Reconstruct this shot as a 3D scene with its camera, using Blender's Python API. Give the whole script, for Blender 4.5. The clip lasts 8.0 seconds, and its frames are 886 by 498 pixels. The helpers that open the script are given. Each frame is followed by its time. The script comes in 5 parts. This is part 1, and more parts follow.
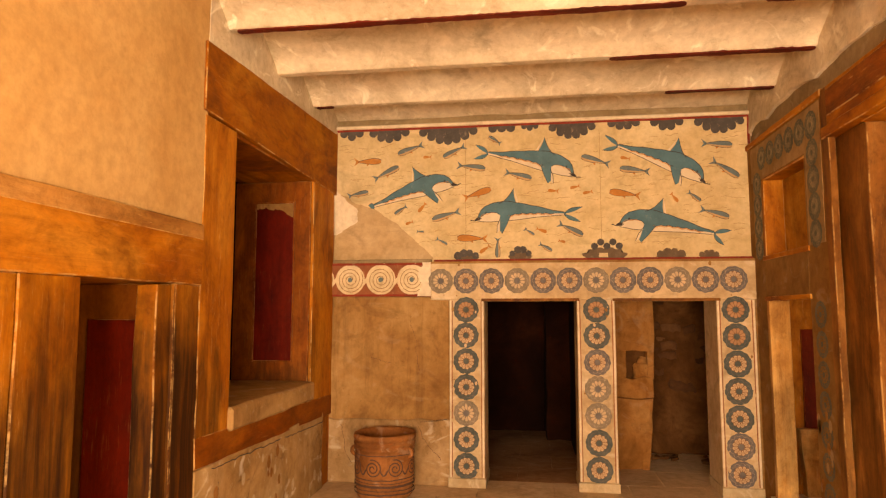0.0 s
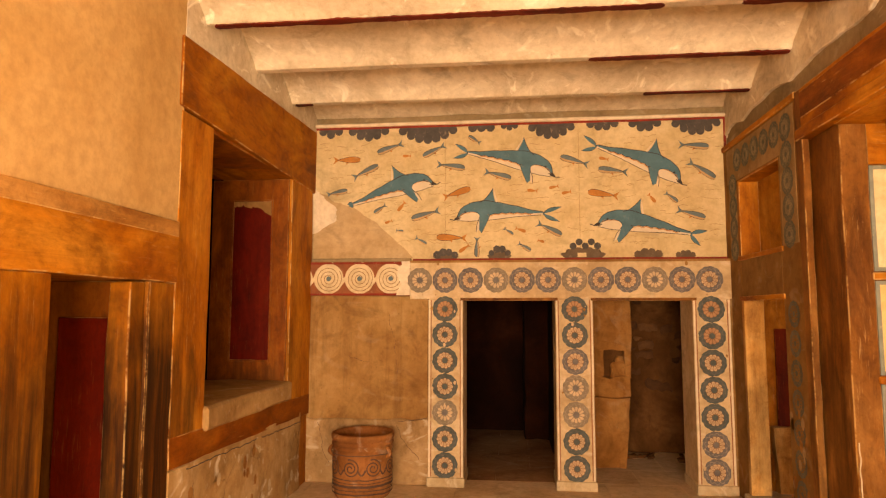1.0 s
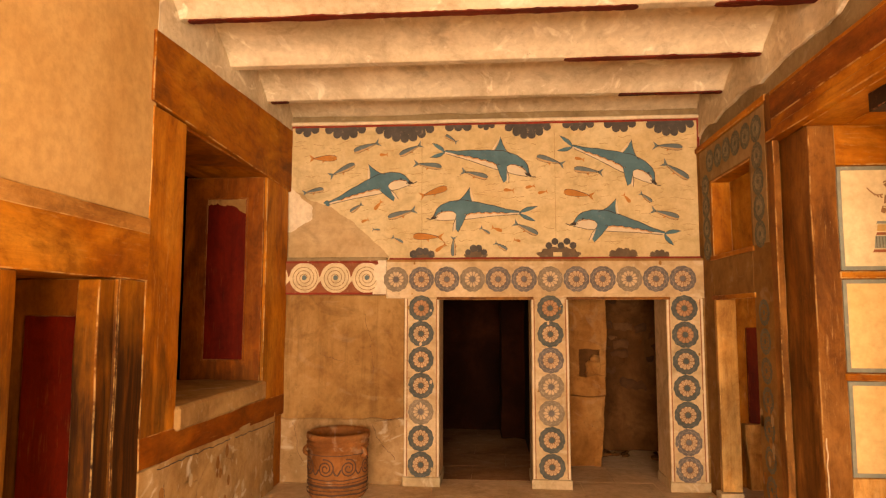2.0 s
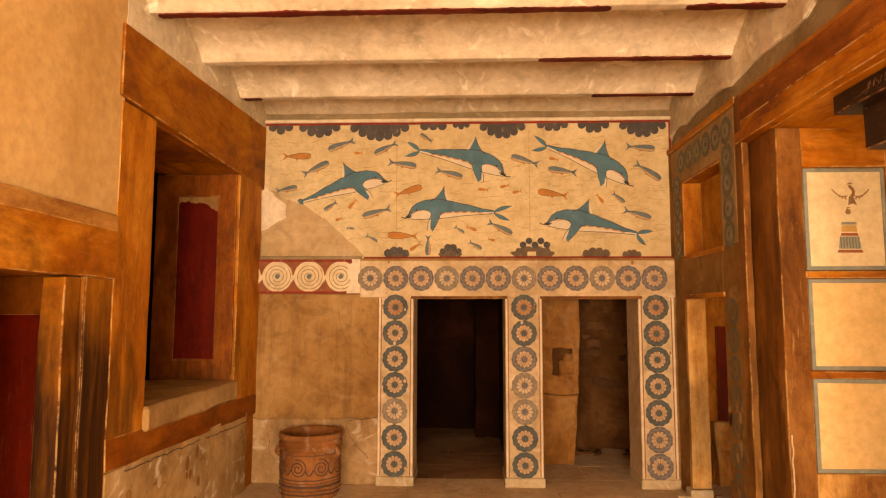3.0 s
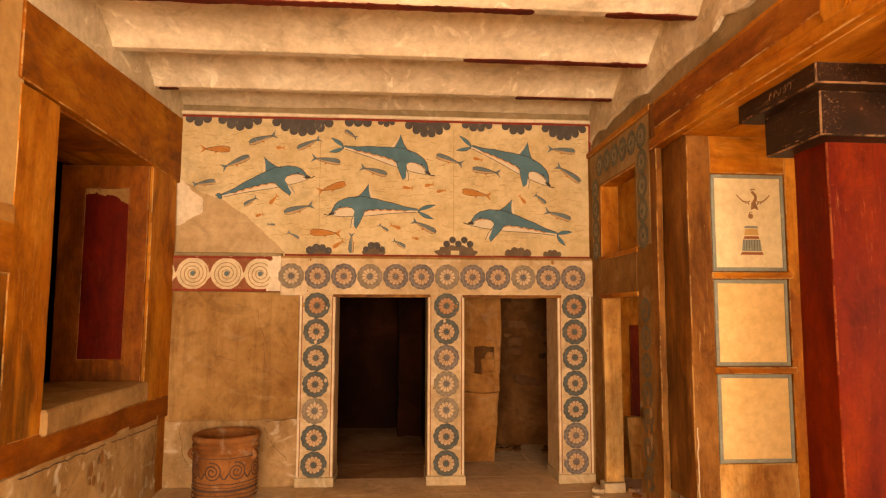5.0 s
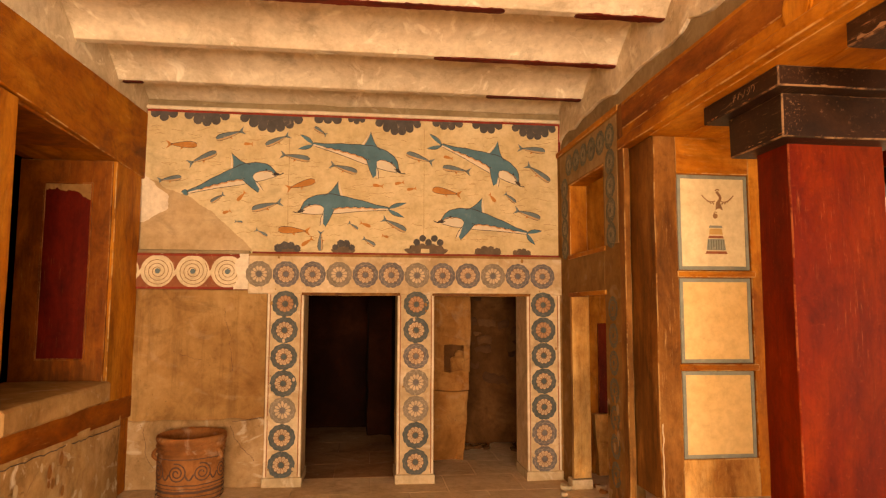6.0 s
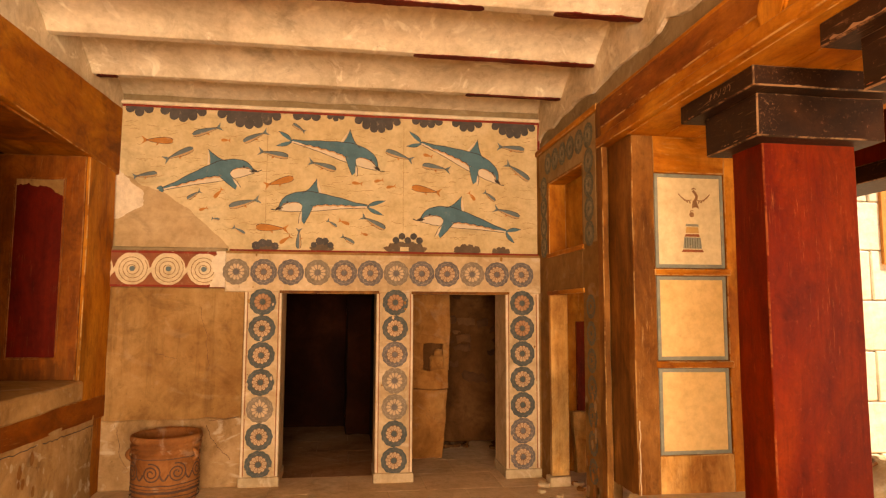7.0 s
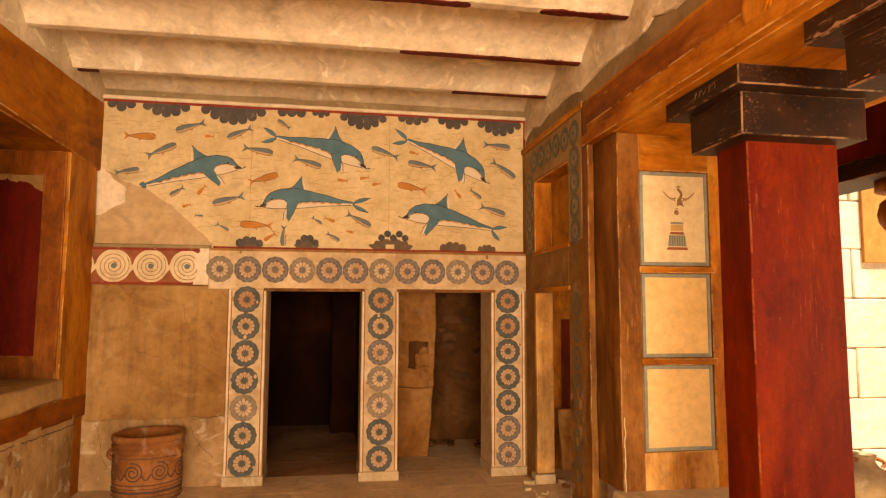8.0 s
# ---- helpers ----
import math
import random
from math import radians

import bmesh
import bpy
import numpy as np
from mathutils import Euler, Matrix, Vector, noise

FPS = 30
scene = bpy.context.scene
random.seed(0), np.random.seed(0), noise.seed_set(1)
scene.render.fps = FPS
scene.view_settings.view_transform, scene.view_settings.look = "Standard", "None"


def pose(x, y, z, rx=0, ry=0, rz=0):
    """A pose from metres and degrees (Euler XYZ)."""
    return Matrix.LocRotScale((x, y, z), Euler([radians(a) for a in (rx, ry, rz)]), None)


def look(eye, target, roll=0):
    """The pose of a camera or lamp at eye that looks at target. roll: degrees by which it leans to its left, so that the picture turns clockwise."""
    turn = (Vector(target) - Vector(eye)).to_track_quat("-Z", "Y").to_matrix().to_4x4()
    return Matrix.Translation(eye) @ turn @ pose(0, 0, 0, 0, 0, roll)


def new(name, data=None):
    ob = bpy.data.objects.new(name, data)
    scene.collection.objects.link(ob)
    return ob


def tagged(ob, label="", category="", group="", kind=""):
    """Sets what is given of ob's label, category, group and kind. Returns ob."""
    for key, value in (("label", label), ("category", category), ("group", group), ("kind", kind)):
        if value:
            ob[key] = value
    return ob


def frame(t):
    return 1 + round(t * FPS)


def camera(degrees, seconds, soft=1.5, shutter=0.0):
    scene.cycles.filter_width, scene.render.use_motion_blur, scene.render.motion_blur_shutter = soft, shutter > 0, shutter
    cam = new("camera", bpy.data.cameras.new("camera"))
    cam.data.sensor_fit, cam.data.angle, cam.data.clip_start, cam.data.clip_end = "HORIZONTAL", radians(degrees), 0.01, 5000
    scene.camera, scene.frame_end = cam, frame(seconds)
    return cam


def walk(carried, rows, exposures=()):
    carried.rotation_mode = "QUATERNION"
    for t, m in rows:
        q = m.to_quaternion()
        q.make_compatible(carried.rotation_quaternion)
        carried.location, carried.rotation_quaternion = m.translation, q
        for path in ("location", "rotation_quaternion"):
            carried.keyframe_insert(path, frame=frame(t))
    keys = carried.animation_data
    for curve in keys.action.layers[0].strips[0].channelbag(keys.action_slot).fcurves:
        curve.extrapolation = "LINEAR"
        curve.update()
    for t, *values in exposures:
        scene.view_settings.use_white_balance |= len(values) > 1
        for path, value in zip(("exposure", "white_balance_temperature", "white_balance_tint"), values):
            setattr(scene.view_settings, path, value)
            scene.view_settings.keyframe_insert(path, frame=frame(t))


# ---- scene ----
cam = camera(68.2, 8.0, soft=1.25)
PATH = [
    (0, (0.539, -1.782, 1.771), (0.26, 0.189, 1.962), 0.0),
    (0.5, (0.547, -1.78, 1.765), (0.295, 0.195, 1.957), 0.1),
    (1, (0.544, -1.771, 1.76), (0.326, 0.208, 1.952), 0.1),
    (1.5, (0.554, -1.767, 1.752), (0.369, 0.215, 1.945), 0.1),
    (3, (0.582, -1.759, 1.739), (0.502, 0.23, 1.932), 0.1),
    (3.5, (0.589, -1.756, 1.738), (0.557, 0.235, 1.93), 0.2),
    (4, (0.592, -1.749, 1.73), (0.622, 0.241, 1.925), 0.2),
    (4.5, (0.603, -1.745, 1.732), (0.693, 0.243, 1.925), 0.2),
    (6, (0.62, -1.735, 1.724), (0.853, 0.242, 1.913), 0.2),
    (6.5, (0.63, -1.729, 1.718), (0.895, 0.244, 1.906), 0.2),
    (7, (0.631, -1.725, 1.71), (0.924, 0.245, 1.898), 0.2),
    (7.5, (0.639, -1.716, 1.708), (0.955, 0.251, 1.892), 0.2),
    (8, (0.63, -1.709, 1.698), (0.967, 0.254, 1.883), 0.2),
]
walk(cam, [(t, look(eye, target, roll)) for t, eye, target, roll in PATH], [(0, 1.10, 8300, 15), (4, 1.05, 8300, 15), (8, 1.03, 8300, 15)])

# ---- world and light ----
world = bpy.data.worlds.new("sky")
scene.world = world
world.use_nodes = True
wn = world.node_tree
sky = wn.nodes.new("ShaderNodeTexSky")
sky.sky_type = "NISHITA"
sky.sun_disc = False
sky.sun_elevation, sky.sun_rotation = radians(58), radians(140)
wn.nodes["Background"].inputs[1].default_value = 0.12
wn.links.new(sky.outputs[0], wn.nodes["Background"].inputs[0])

sun_data = bpy.data.lights.new("sun", "SUN")
sun_data.energy, sun_data.angle, sun_data.color = 5.0, radians(0.5), (1.0, 0.93, 0.82)
sun = new("sun", sun_data)
sun.matrix_world = look((8.0, -6.0, 13.0), (4.0, 2.0, 0.0))


def area_light(name, eye, target, wide, high, power, color):
    d = bpy.data.lights.new(name, "AREA")
    d.shape, d.size, d.size_y, d.energy, d.color = "RECTANGLE", wide, high, power, color
    ob = new(name, d)
    ob.matrix_world = look(eye, target)
    return ob


# daylight in the open front of the room, behind the walk, and in the side bays there
area_light("front_daylight", (0.6, -6.95, 1.55), (0.6, 3.5, 3.3), 4.0, 2.6, 545, (1.0, 0.82, 0.655))
area_light("side_daylight", (4.25, -2.6, 1.5), (-1.6, 1.8, 2.4), 3.4, 2.2, 150, (1.0, 0.82, 0.655))


# ---- materials ----
def ramp_stops(node, stops):
    r = node.color_ramp
    while len(r.elements) < len(stops):
        r.elements.new(0.5)
    for e, (p, c) in zip(r.elements, stops):
        e.position, e.color = p, (*c, 1)


class Mat:
    """A small builder for node materials in world-scale coordinates."""

    def __init__(self, name, rough=0.8):
        self.m = bpy.data.materials.new(name)
        self.m.use_nodes = True
        self.t = self.m.node_tree
        self.bsdf = self.t.nodes["Principled BSDF"]
        self.bsdf.inputs["Roughness"].default_value = rough
        self.bsdf.inputs["Specular IOR Level"].default_value = 0.3
        self.pos = self.t.nodes.new("ShaderNodeNewGeometry").outputs["Position"]

    def link(self, a, b):
        self.t.links.new(a, b)

    def mapped(self, scale, loc=(0, 0, 0)):
        n = self.t.nodes.new("ShaderNodeMapping")
        n.inputs["Scale"].default_value = scale
        n.inputs["Location"].default_value = loc
        self.link(self.pos, n.inputs["Vector"])
        return n.outputs[0]

    def noise(self, scale, detail=5, rough=0.6, dist=0.0, stretch=(1, 1, 1), loc=(0, 0, 0)):
        n = self.t.nodes.new("ShaderNodeTexNoise")
        n.inputs["Scale"].default_value = scale
        n.inputs["Detail"].default_value = detail
        n.inputs["Roughness"].default_value = rough
        n.inputs["Distortion"].default_value = dist
        self.link(self.mapped(stretch, loc), n.inputs["Vector"])
        return n.outputs[0]

    def ramp(self, fac, stops):
        n = self.t.nodes.new("ShaderNodeValToRGB")
        ramp_stops(n, stops)
        self.link(fac, n.inputs[0])
        return n.outputs[0]

    def mask(self, fac, low, high):
        n = self.t.nodes.new("ShaderNodeMapRange")
        n.inputs["From Min"].default_value, n.inputs["From Max"].default_value = low, high
        self.link(fac, n.inputs[0])
        return n.outputs[0]

    def times(self, a, b):
        n = self.t.nodes.new("ShaderNodeMath")
        n.operation = "MULTIPLY"
        for k, v in enumerate((a, b)):
            if isinstance(v, (int, float)):
                n.inputs[k].default_value = v
            else:
                self.link(v, n.inputs[k])
        return n.outputs[0]

    def mix(self, fac, a, b, mode="MIX"):
        n = self.t.nodes.new("ShaderNodeMix")
        n.data_type, n.blend_type = "RGBA", mode
        for key, v in ((0, fac), (6, a), (7, b)):
            if isinstance(v, tuple):
                n.inputs[key].default_value = (*v, 1)
            elif isinstance(v, (int, float)):
                n.inputs[key].default_value = v
            else:
                self.link(v, n.inputs[key])
        return n.outputs[2]

    def blob(self, center, size):
        """1 inside an ellipsoid with a noisy edge: the shape of a stain, also of painted shade."""
        n = self.t.nodes.new("ShaderNodeMapping")
        n.vector_type = "TEXTURE"
        n.inputs["Location"].default_value = center
        n.inputs["Scale"].default_value = size
        w = self.t.nodes.new("ShaderNodeVectorMath")
        w.operation = "MULTIPLY_ADD"
        nz = self.t.nodes.new("ShaderNodeTexNoise")
        nz.inputs["Scale"].default_value, nz.inputs["Detail"].default_value = 3.0, 6
        self.link(self.mapped((2.2, 2.2, 0.7)), nz.inputs["Vector"])
        self.link(nz.outputs["Color"], w.inputs[0])
        w.inputs[1].default_value = (0.7, 0.7, 0.9)
        self.link(self.pos, w.inputs[2])
        off = self.t.nodes.new("ShaderNodeVectorMath")
        off.operation = "SUBTRACT"
        off.inputs[1].default_value = (0.35, 0.35, 0.45)
        self.link(w.outputs[0], off.inputs[0])
        self.link(off.outputs[0], n.inputs["Vector"])
        ln = self.t.nodes.new("ShaderNodeVectorMath")
        ln.operation = "LENGTH"
        self.link(n.outputs[0], ln.inputs[0])
        return self.mask(ln.outputs["Value"], 1.1, 0.7)

    def random(self):
        return self.t.nodes.new("ShaderNodeObjectInfo").outputs["Random"]

    def bump(self, height, strength=0.3, dist=0.01):
        n = self.t.nodes.new("ShaderNodeBump")
        n.inputs["Strength"].default_value, n.inputs["Distance"].default_value = strength, dist
        self.link(height, n.inputs["Height"])
        self.link(n.outputs[0], self.bsdf.inputs["Normal"])
        return self

    def color(self, c):
        if isinstance(c, tuple):
            self.bsdf.inputs["Base Color"].default_value = (*c, 1)
        else:
            self.link(c, self.bsdf.inputs["Base Color"])
        return self

    def gloss(self, fac, low, high):
        n = self.t.nodes.new("ShaderNodeMapRange")
        n.inputs["To Min"].default_value, n.inputs["To Max"].default_value = low, high
        self.link(fac, n.inputs[0])
        self.link(n.outputs[0], self.bsdf.inputs["Roughness"])
        return self


def plaster(name, dark, mid, light, smear=0.0, rough=0.9, relief=0.35, cracks=0.0, loc=(0, 0, 0), mottle=0.45, drip=0.0):
    m = Mat(name, rough)
    m.bsdf.inputs["Specular IOR Level"].default_value = 0.10
    big = m.noise(1.1, 6, 0.62, 0.6, loc=loc)
    fine = m.noise(14, 8, 0.7, loc=loc)
    c = m.ramp(big, [(0.3, dark), (0.5, mid), (0.72, light)])
    c = m.mix(0.6, c, m.ramp(fine, [(0.25, (0.60, 0.55, 0.47)), (0.6, (1, 1, 1))]), "MULTIPLY")
    blot = m.noise(4.5, 8, 0.72, 0.7, (1, 1, 0.8), (loc[0] + 9, 3, 5))
    c = m.mix(mottle, c, m.ramp(blot, [(0.32, (0.55, 0.48, 0.40)), (0.47, (0.93, 0.91, 0.88)), (0.7, (1.1, 1.1, 1.1))]), "MULTIPLY")
    pit = m.noise(38, 4, 0.6, loc=(1, 8, 2))
    c = m.mix(m.times(m.mask(pit, 0.34, 0.28), 0.5 * mottle + 0.1), c, tuple(v * 0.4 for v in dark))
    if drip:
        d2 = m.noise(1.0, 6, 0.7, 0.3, (9, 9, 0.7), (2, 2, 2))
        c = m.mix(m.times(m.mask(d2, 0.52, 0.72), drip), c, tuple(v * 0.5 for v in dark))
    if smear:
        s = m.noise(2.3, 7, 0.6, 2.2, (1.0, 1.0, 1.4), loc)
        c = m.mix(m.times(m.mask(s, 0.57, 0.67), smear), c, (0.85, 0.78, 0.62))
        d = m.noise(1.7, 6, 0.65, 1.4, (0.8, 1, 1.2), (5 + loc[0], 2, 1))
        c = m.mix(m.times(m.mask(d, 0.57, 0.72), 0.6), c, tuple(v * 0.55 for v in dark))
    if cracks:
        v = m.t.nodes.new("ShaderNodeTexVoronoi")
        v.feature = "DISTANCE_TO_EDGE"
        v.inputs["Scale"].default_value = cracks
        w = m.noise(3.0, 4, 0.6)
        add = m.t.nodes.new("ShaderNodeVectorMath")
        add.operation = "MULTIPLY_ADD"
        add.inputs[1].default_value = (0.5, 0.5, 0.5)
        m.link(w, add.inputs[0])
        m.link(m.pos, add.inputs[2])
        m.link(add.outputs[0], v.inputs["Vector"])
        k = m.times(m.mask(v.outputs[0], 0.012, 0.002), m.mask(m.noise(2.0, 3), 0.45, 0.6))
        c = m.mix(m.times(k, 0.6), c, tuple(v2 * 0.4 for v2 in dark))
    m.color(c)
    return m.bump(m.mix(0.5, big, fine), relief, 0.02).m


def wood_surface(name, axis, dark, mid, light, rough=0.55, stain_shade=(), pale=0.5, grime=0.6, relief=0.3, worn=(0.60, 0.38, 0.15), edged=0.0, shine=0.14):
    """Old painted timber: broad uneven washes, long streaks, fine grain, soot, painted shade and rubbed spots."""
    m = Mat(name, rough)
    m.bsdf.inputs["Specular IOR Level"].default_value = shine

    def along(across, length):
        out = [across] * 3
        out[axis] = length
        return tuple(out)

    wash = m.noise(1.0, 7, 0.62, 0.8, along(2.1, 0.75))
    streak = m.noise(1.0, 6, 0.66, 0.35, along(15.0, 0.9), (3, 5, 2))
    fleck = m.noise(1.0, 7, 0.78, 0.2, along(62.0, 4.5))
    spot = m.noise(11.0, 9, 0.78, 0.3, loc=(6, 2, 9))
    c = m.ramp(wash, [(0.33, dark), (0.48, mid), (0.66, light)])
    c = m.mix(0.6, c, m.ramp(streak, [(0.30, (0.62, 0.50, 0.38)), (0.47, (0.96, 0.94, 0.90)), (0.68, (1.16, 1.14, 1.08))]), "MULTIPLY")
    c = m.mix(m.times(m.mask(fleck, 0.45, 0.33), 0.22), c, tuple(v * 0.55 for v in dark))
    c = m.mix(0.6, c, m.ramp(spot, [(0.30, (0.66, 0.58, 0.48)), (0.50, (1.0, 1.0, 1.0))]), "MULTIPLY")
    rub = m.noise(1.0, 10, 0.80, 0.7, along(7.0, 4.0), (8, 3, 4))
    c = m.mix(0.75, c, m.ramp(rub, [(0.34, (0.58, 0.47, 0.36)), (0.48, (0.95, 0.93, 0.90)), (0.66, (1.30, 1.28, 1.2))]), "MULTIPLY")
    dirt = m.noise(1.0, 8, 0.70, 1.0, along(2.6, 1.1), (4, 1, 7))
    c = m.mix(m.times(m.mask(dirt, 0.53, 0.68), grime), c, tuple(v * 0.45 for v in dark))
    where = m.mask(m.noise(1.7, 5, 0.65, 0.4, loc=(3, 7, 1)), 0.47, 0.62)
    c = m.mix(m.times(m.times(m.mask(fleck, 0.57, 0.66), where), pale), c, worn)
    for center, size, strength in stain_shade:
        c = m.mix(m.times(m.blob(center, size), m.times(m.mask(streak, 1.15, 0.35), strength)), c, (0.030, 0.0095, 0.002))
    if edged:
        chip = m.mask(m.noise(5.0, 8, 0.75, loc=(1, 2, 3)), 0.45, 0.56)
        c = m.mix(m.times(chip, edged), c, worn)
    m.color(c)
    m.gloss(wash, rough - 0.08, rough + 0.22)
    return m.bump(m.mix(0.5, streak, fleck), relief, 0.005).m


EDGES = {}


def wood(name, axis, *colors, chips=0.75, **kw):
    """A timber surface; its chipped arrises get a paler surface of their own."""
    m = wood_surface(name, axis, *colors, **kw)
    EDGES[m.name] = wood_surface(name + "_arris", axis, *colors, edged=chips, **kw)
    return m


def paint(name, c, vary=0.35, rough=0.8, wear=0.25, worn=(0.62, 0.5, 0.32), scale=8.0):
    m = Mat(name, rough)
    n = m.noise(scale, 7, 0.7)
    k = m.ramp(n, [(0.25, tuple(v * (1 - vary) for v in c)), (0.7, tuple(min(1, v * (1 + vary * 0.5)) for v in c))])
    if wear:
        k = m.mix(m.times(m.mask(m.noise(scale * 2.2, 8, 0.75, 0.5, loc=(2, 4, 6)), 0.58, 0.68), wear), k, worn)
    m.color(k)
    return m.bump(n, 0.15, 0.005).m


OCHRE = ((0.23, 0.062, 0.005), (0.41, 0.138, 0.012), (0.55, 0.235, 0.032))
TAN = ((0.175, 0.046, 0.003), (0.335, 0.106, 0.007), (0.475, 0.195, 0.021))
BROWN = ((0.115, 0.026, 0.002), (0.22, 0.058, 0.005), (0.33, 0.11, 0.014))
M_wall = plaster("ochre_plaster", (0.52, 0.30, 0.11), (0.61, 0.38, 0.155), (0.68, 0.45, 0.20), 0.0, 0.85, 0.12, mottle=0.13)
M_ceil = plaster("ceiling_plaster", (0.50, 0.405, 0.275), (0.70, 0.595, 0.43), (0.80, 0.71, 0.54), 0.85, mottle=0.5)
M_pier = plaster("broken_pier_plaster", (0.20, 0.078, 0.018), (0.35, 0.155, 0.045), (0.47, 0.26, 0.10), 0.05, 0.95, 0.6, mottle=0.85, drip=0.35)
M_lower = plaster("bare_plaster", (0.24, 0.115, 0.036), (0.37, 0.203, 0.072), (0.48, 0.30, 0.125), 0.05, 0.9, 0.3, mottle=0.65, drip=0.55)
M_foot = plaster("pale_foot_plaster", (0.26, 0.15, 0.065), (0.41, 0.255, 0.12), (0.55, 0.40, 0.235), 0.28, 0.92, 0.5, mottle=0.75)
M_sill = plaster("worn_sill_stone", (0.33, 0.19, 0.075), (0.46, 0.285, 0.12), (0.60, 0.41, 0.20), 0.15, 0.85, 0.5, mottle=0.6)
M_repair = plaster("buff_repair_plaster", (0.42, 0.28, 0.135), (0.51, 0.355, 0.185), (0.58, 0.43, 0.25), 0.05, 0.9, 0.2, mottle=0.35)
M_dado = plaster("stained_plaster", (0.27, 0.15, 0.055), (0.45, 0.28, 0.12), (0.64, 0.47, 0.27), 0.6, 0.9, 0.7, 1.6)
M_grey = plaster("grey_plaster", (0.22, 0.16, 0.09), (0.30, 0.22, 0.12), (0.38, 0.28, 0.16), 0.15)
# brown masonry, lowered further to hold the inner room's shade
M_masonry = plaster("shaded_crumbling_plaster", (0.045, 0.017, 0.005), (0.105, 0.043, 0.013), (0.20, 0.095, 0.035), 0.0, 0.95, 0.8, mottle=0.8)
# near-black base colour holds the shade of the unlit rooms
M_dark = plaster("shade_dark_plaster", (0.006, 0.0013, 0.0004), (0.015, 0.0034, 0.0009), (0.034, 0.0085, 0.0022), 0.0, 0.95, 0.5)
M_stone = plaster("sill_stone", (0.44, 0.33, 0.19), (0.58, 0.46, 0.29), (0.70, 0.58, 0.40), 0.3, 0.85, 0.5)
M_floor = plaster("worn_paving", (0.56, 0.40, 0.24), (0.70, 0.53, 0.345), (0.78, 0.64, 0.46), 0.15, 0.85, 0.5)
# darker copy of the worn paving: inner-room shade put into the colour
M_floor_in = plaster("shaded_inner_paving", (0.17, 0.082, 0.038), (0.30, 0.16, 0.08), (0.44, 0.27, 0.15), 0.1, 0.85, 0.5)
M_block = plaster("limestone_block", (0.55, 0.46, 0.32), (0.68, 0.58, 0.42), (0.78, 0.69, 0.53), 0.2, 0.9, 0.5)
W_y = wood("painted_timber_lengthwise", 1, *OCHRE)
W_lintel = wood("redbrown_lintel_timber", 1, *TAN, pale=0.4)
W_z = wood("painted_timber_upright", 2, *OCHRE, stain_shade=(((-1.65, 2.25, 0.85), (0.6, 0.40, 0.75), 0.8),))
W_jamb = wood("rubbed_jamb_timber", 2, *OCHRE, pale=0.8, stain_shade=(((-1.65, 2.30, 0.95), (0.5, 0.36, 0.62), 0.75), ((-1.9, 4.4, 1.2), (0.5, 0.2, 0.5), 0.5)))
W_x = wood("painted_timber_crosswise", 0, *OCHRE)
W_niche = wood("scorched_timber", 2, *TAN, chips=0.5, pale=0.7, stain_shade=(((-1.65, 2.05, 0.45), (1.0, 0.60, 1.55), 1.1), ((-1.65, 1.0, 0.60), (1.0, 0.72, 1.22), 1.0), ((-1.65, 0.2, 0.5), (1.0, 0.8, 0.8), 0.85)))
# recessed timbers darkened for shade; the first blob paints the niche's shadow
W_in = wood("shaded_timber", 2, *BROWN, rough=0.5, chips=0.3, pale=0.25, stain_shade=(((-1.95, 1.87, 0.6), (0.5, 0.3, 1.0), 0.7), ((-2.0, 4.4, 1.1), (0.7, 0.3, 0.2), 0.5)))
W_rail = wood("brown_rail_timber", 1, *BROWN, chips=0.6, pale=0.4)
W_pier = wood("worn_pier_timber", 2, (0.105, 0.034, 0.006), (0.205, 0.079, 0.015), (0.31, 0.145, 0.040), stain_shade=(((2.68, 3.1, 1.0), (0.2, 0.28, 0.8), 0.6),), pale=0.5, chips=0.5)
W_faded = wood("faded_beam_timber", 1, (0.27, 0.105, 0.022), (0.42, 0.20, 0.055), (0.54, 0.30, 0.105), pale=0.8)
W_pale = wood("pale_timber", 2, (0.33, 0.14, 0.032), (0.54, 0.29, 0.088), (0.70, 0.47, 0.20), stain_shade=(((2.7, 4.7, 0.7), (0.3, 0.3, 0.4), 0.5),))
W_red = wood("redbrown_timber", 1, (0.13, 0.032, 0.005), (0.235, 0.066, 0.010), (0.35, 0.125, 0.02), pale=0.8)
def speckled(m, strength, colour):
    """Adds fine knocked-off specks to a finished timber surface."""
    t = m.node_tree
    bsdf = t.nodes["Principled BSDF"]
    base = bsdf.inputs["Base Color"].links[0].from_socket
    n = t.nodes.new("ShaderNodeTexNoise")
    n.inputs["Scale"].default_value, n.inputs["Detail"].default_value, n.inputs["Roughness"].default_value = 34.0, 6, 0.7
    t.links.new(t.nodes.new("ShaderNodeNewGeometry").outputs["Position"], n.inputs["Vector"])
    r = t.nodes.new("ShaderNodeMapRange")
    r.inputs["From Min"].default_value, r.inputs["From Max"].default_value, r.inputs["To Max"].default_value = 0.60, 0.70, strength
    t.links.new(n.outputs[0], r.inputs[0])
    x = t.nodes.new("ShaderNodeMix")
    x.data_type = "RGBA"
    x.inputs[7].default_value = (*colour, 1)
    t.links.new(r.outputs[0], x.inputs[0])
    t.links.new(base, x.inputs[6])
    t.links.new(x.outputs[2], bsdf.inputs["Base Color"])


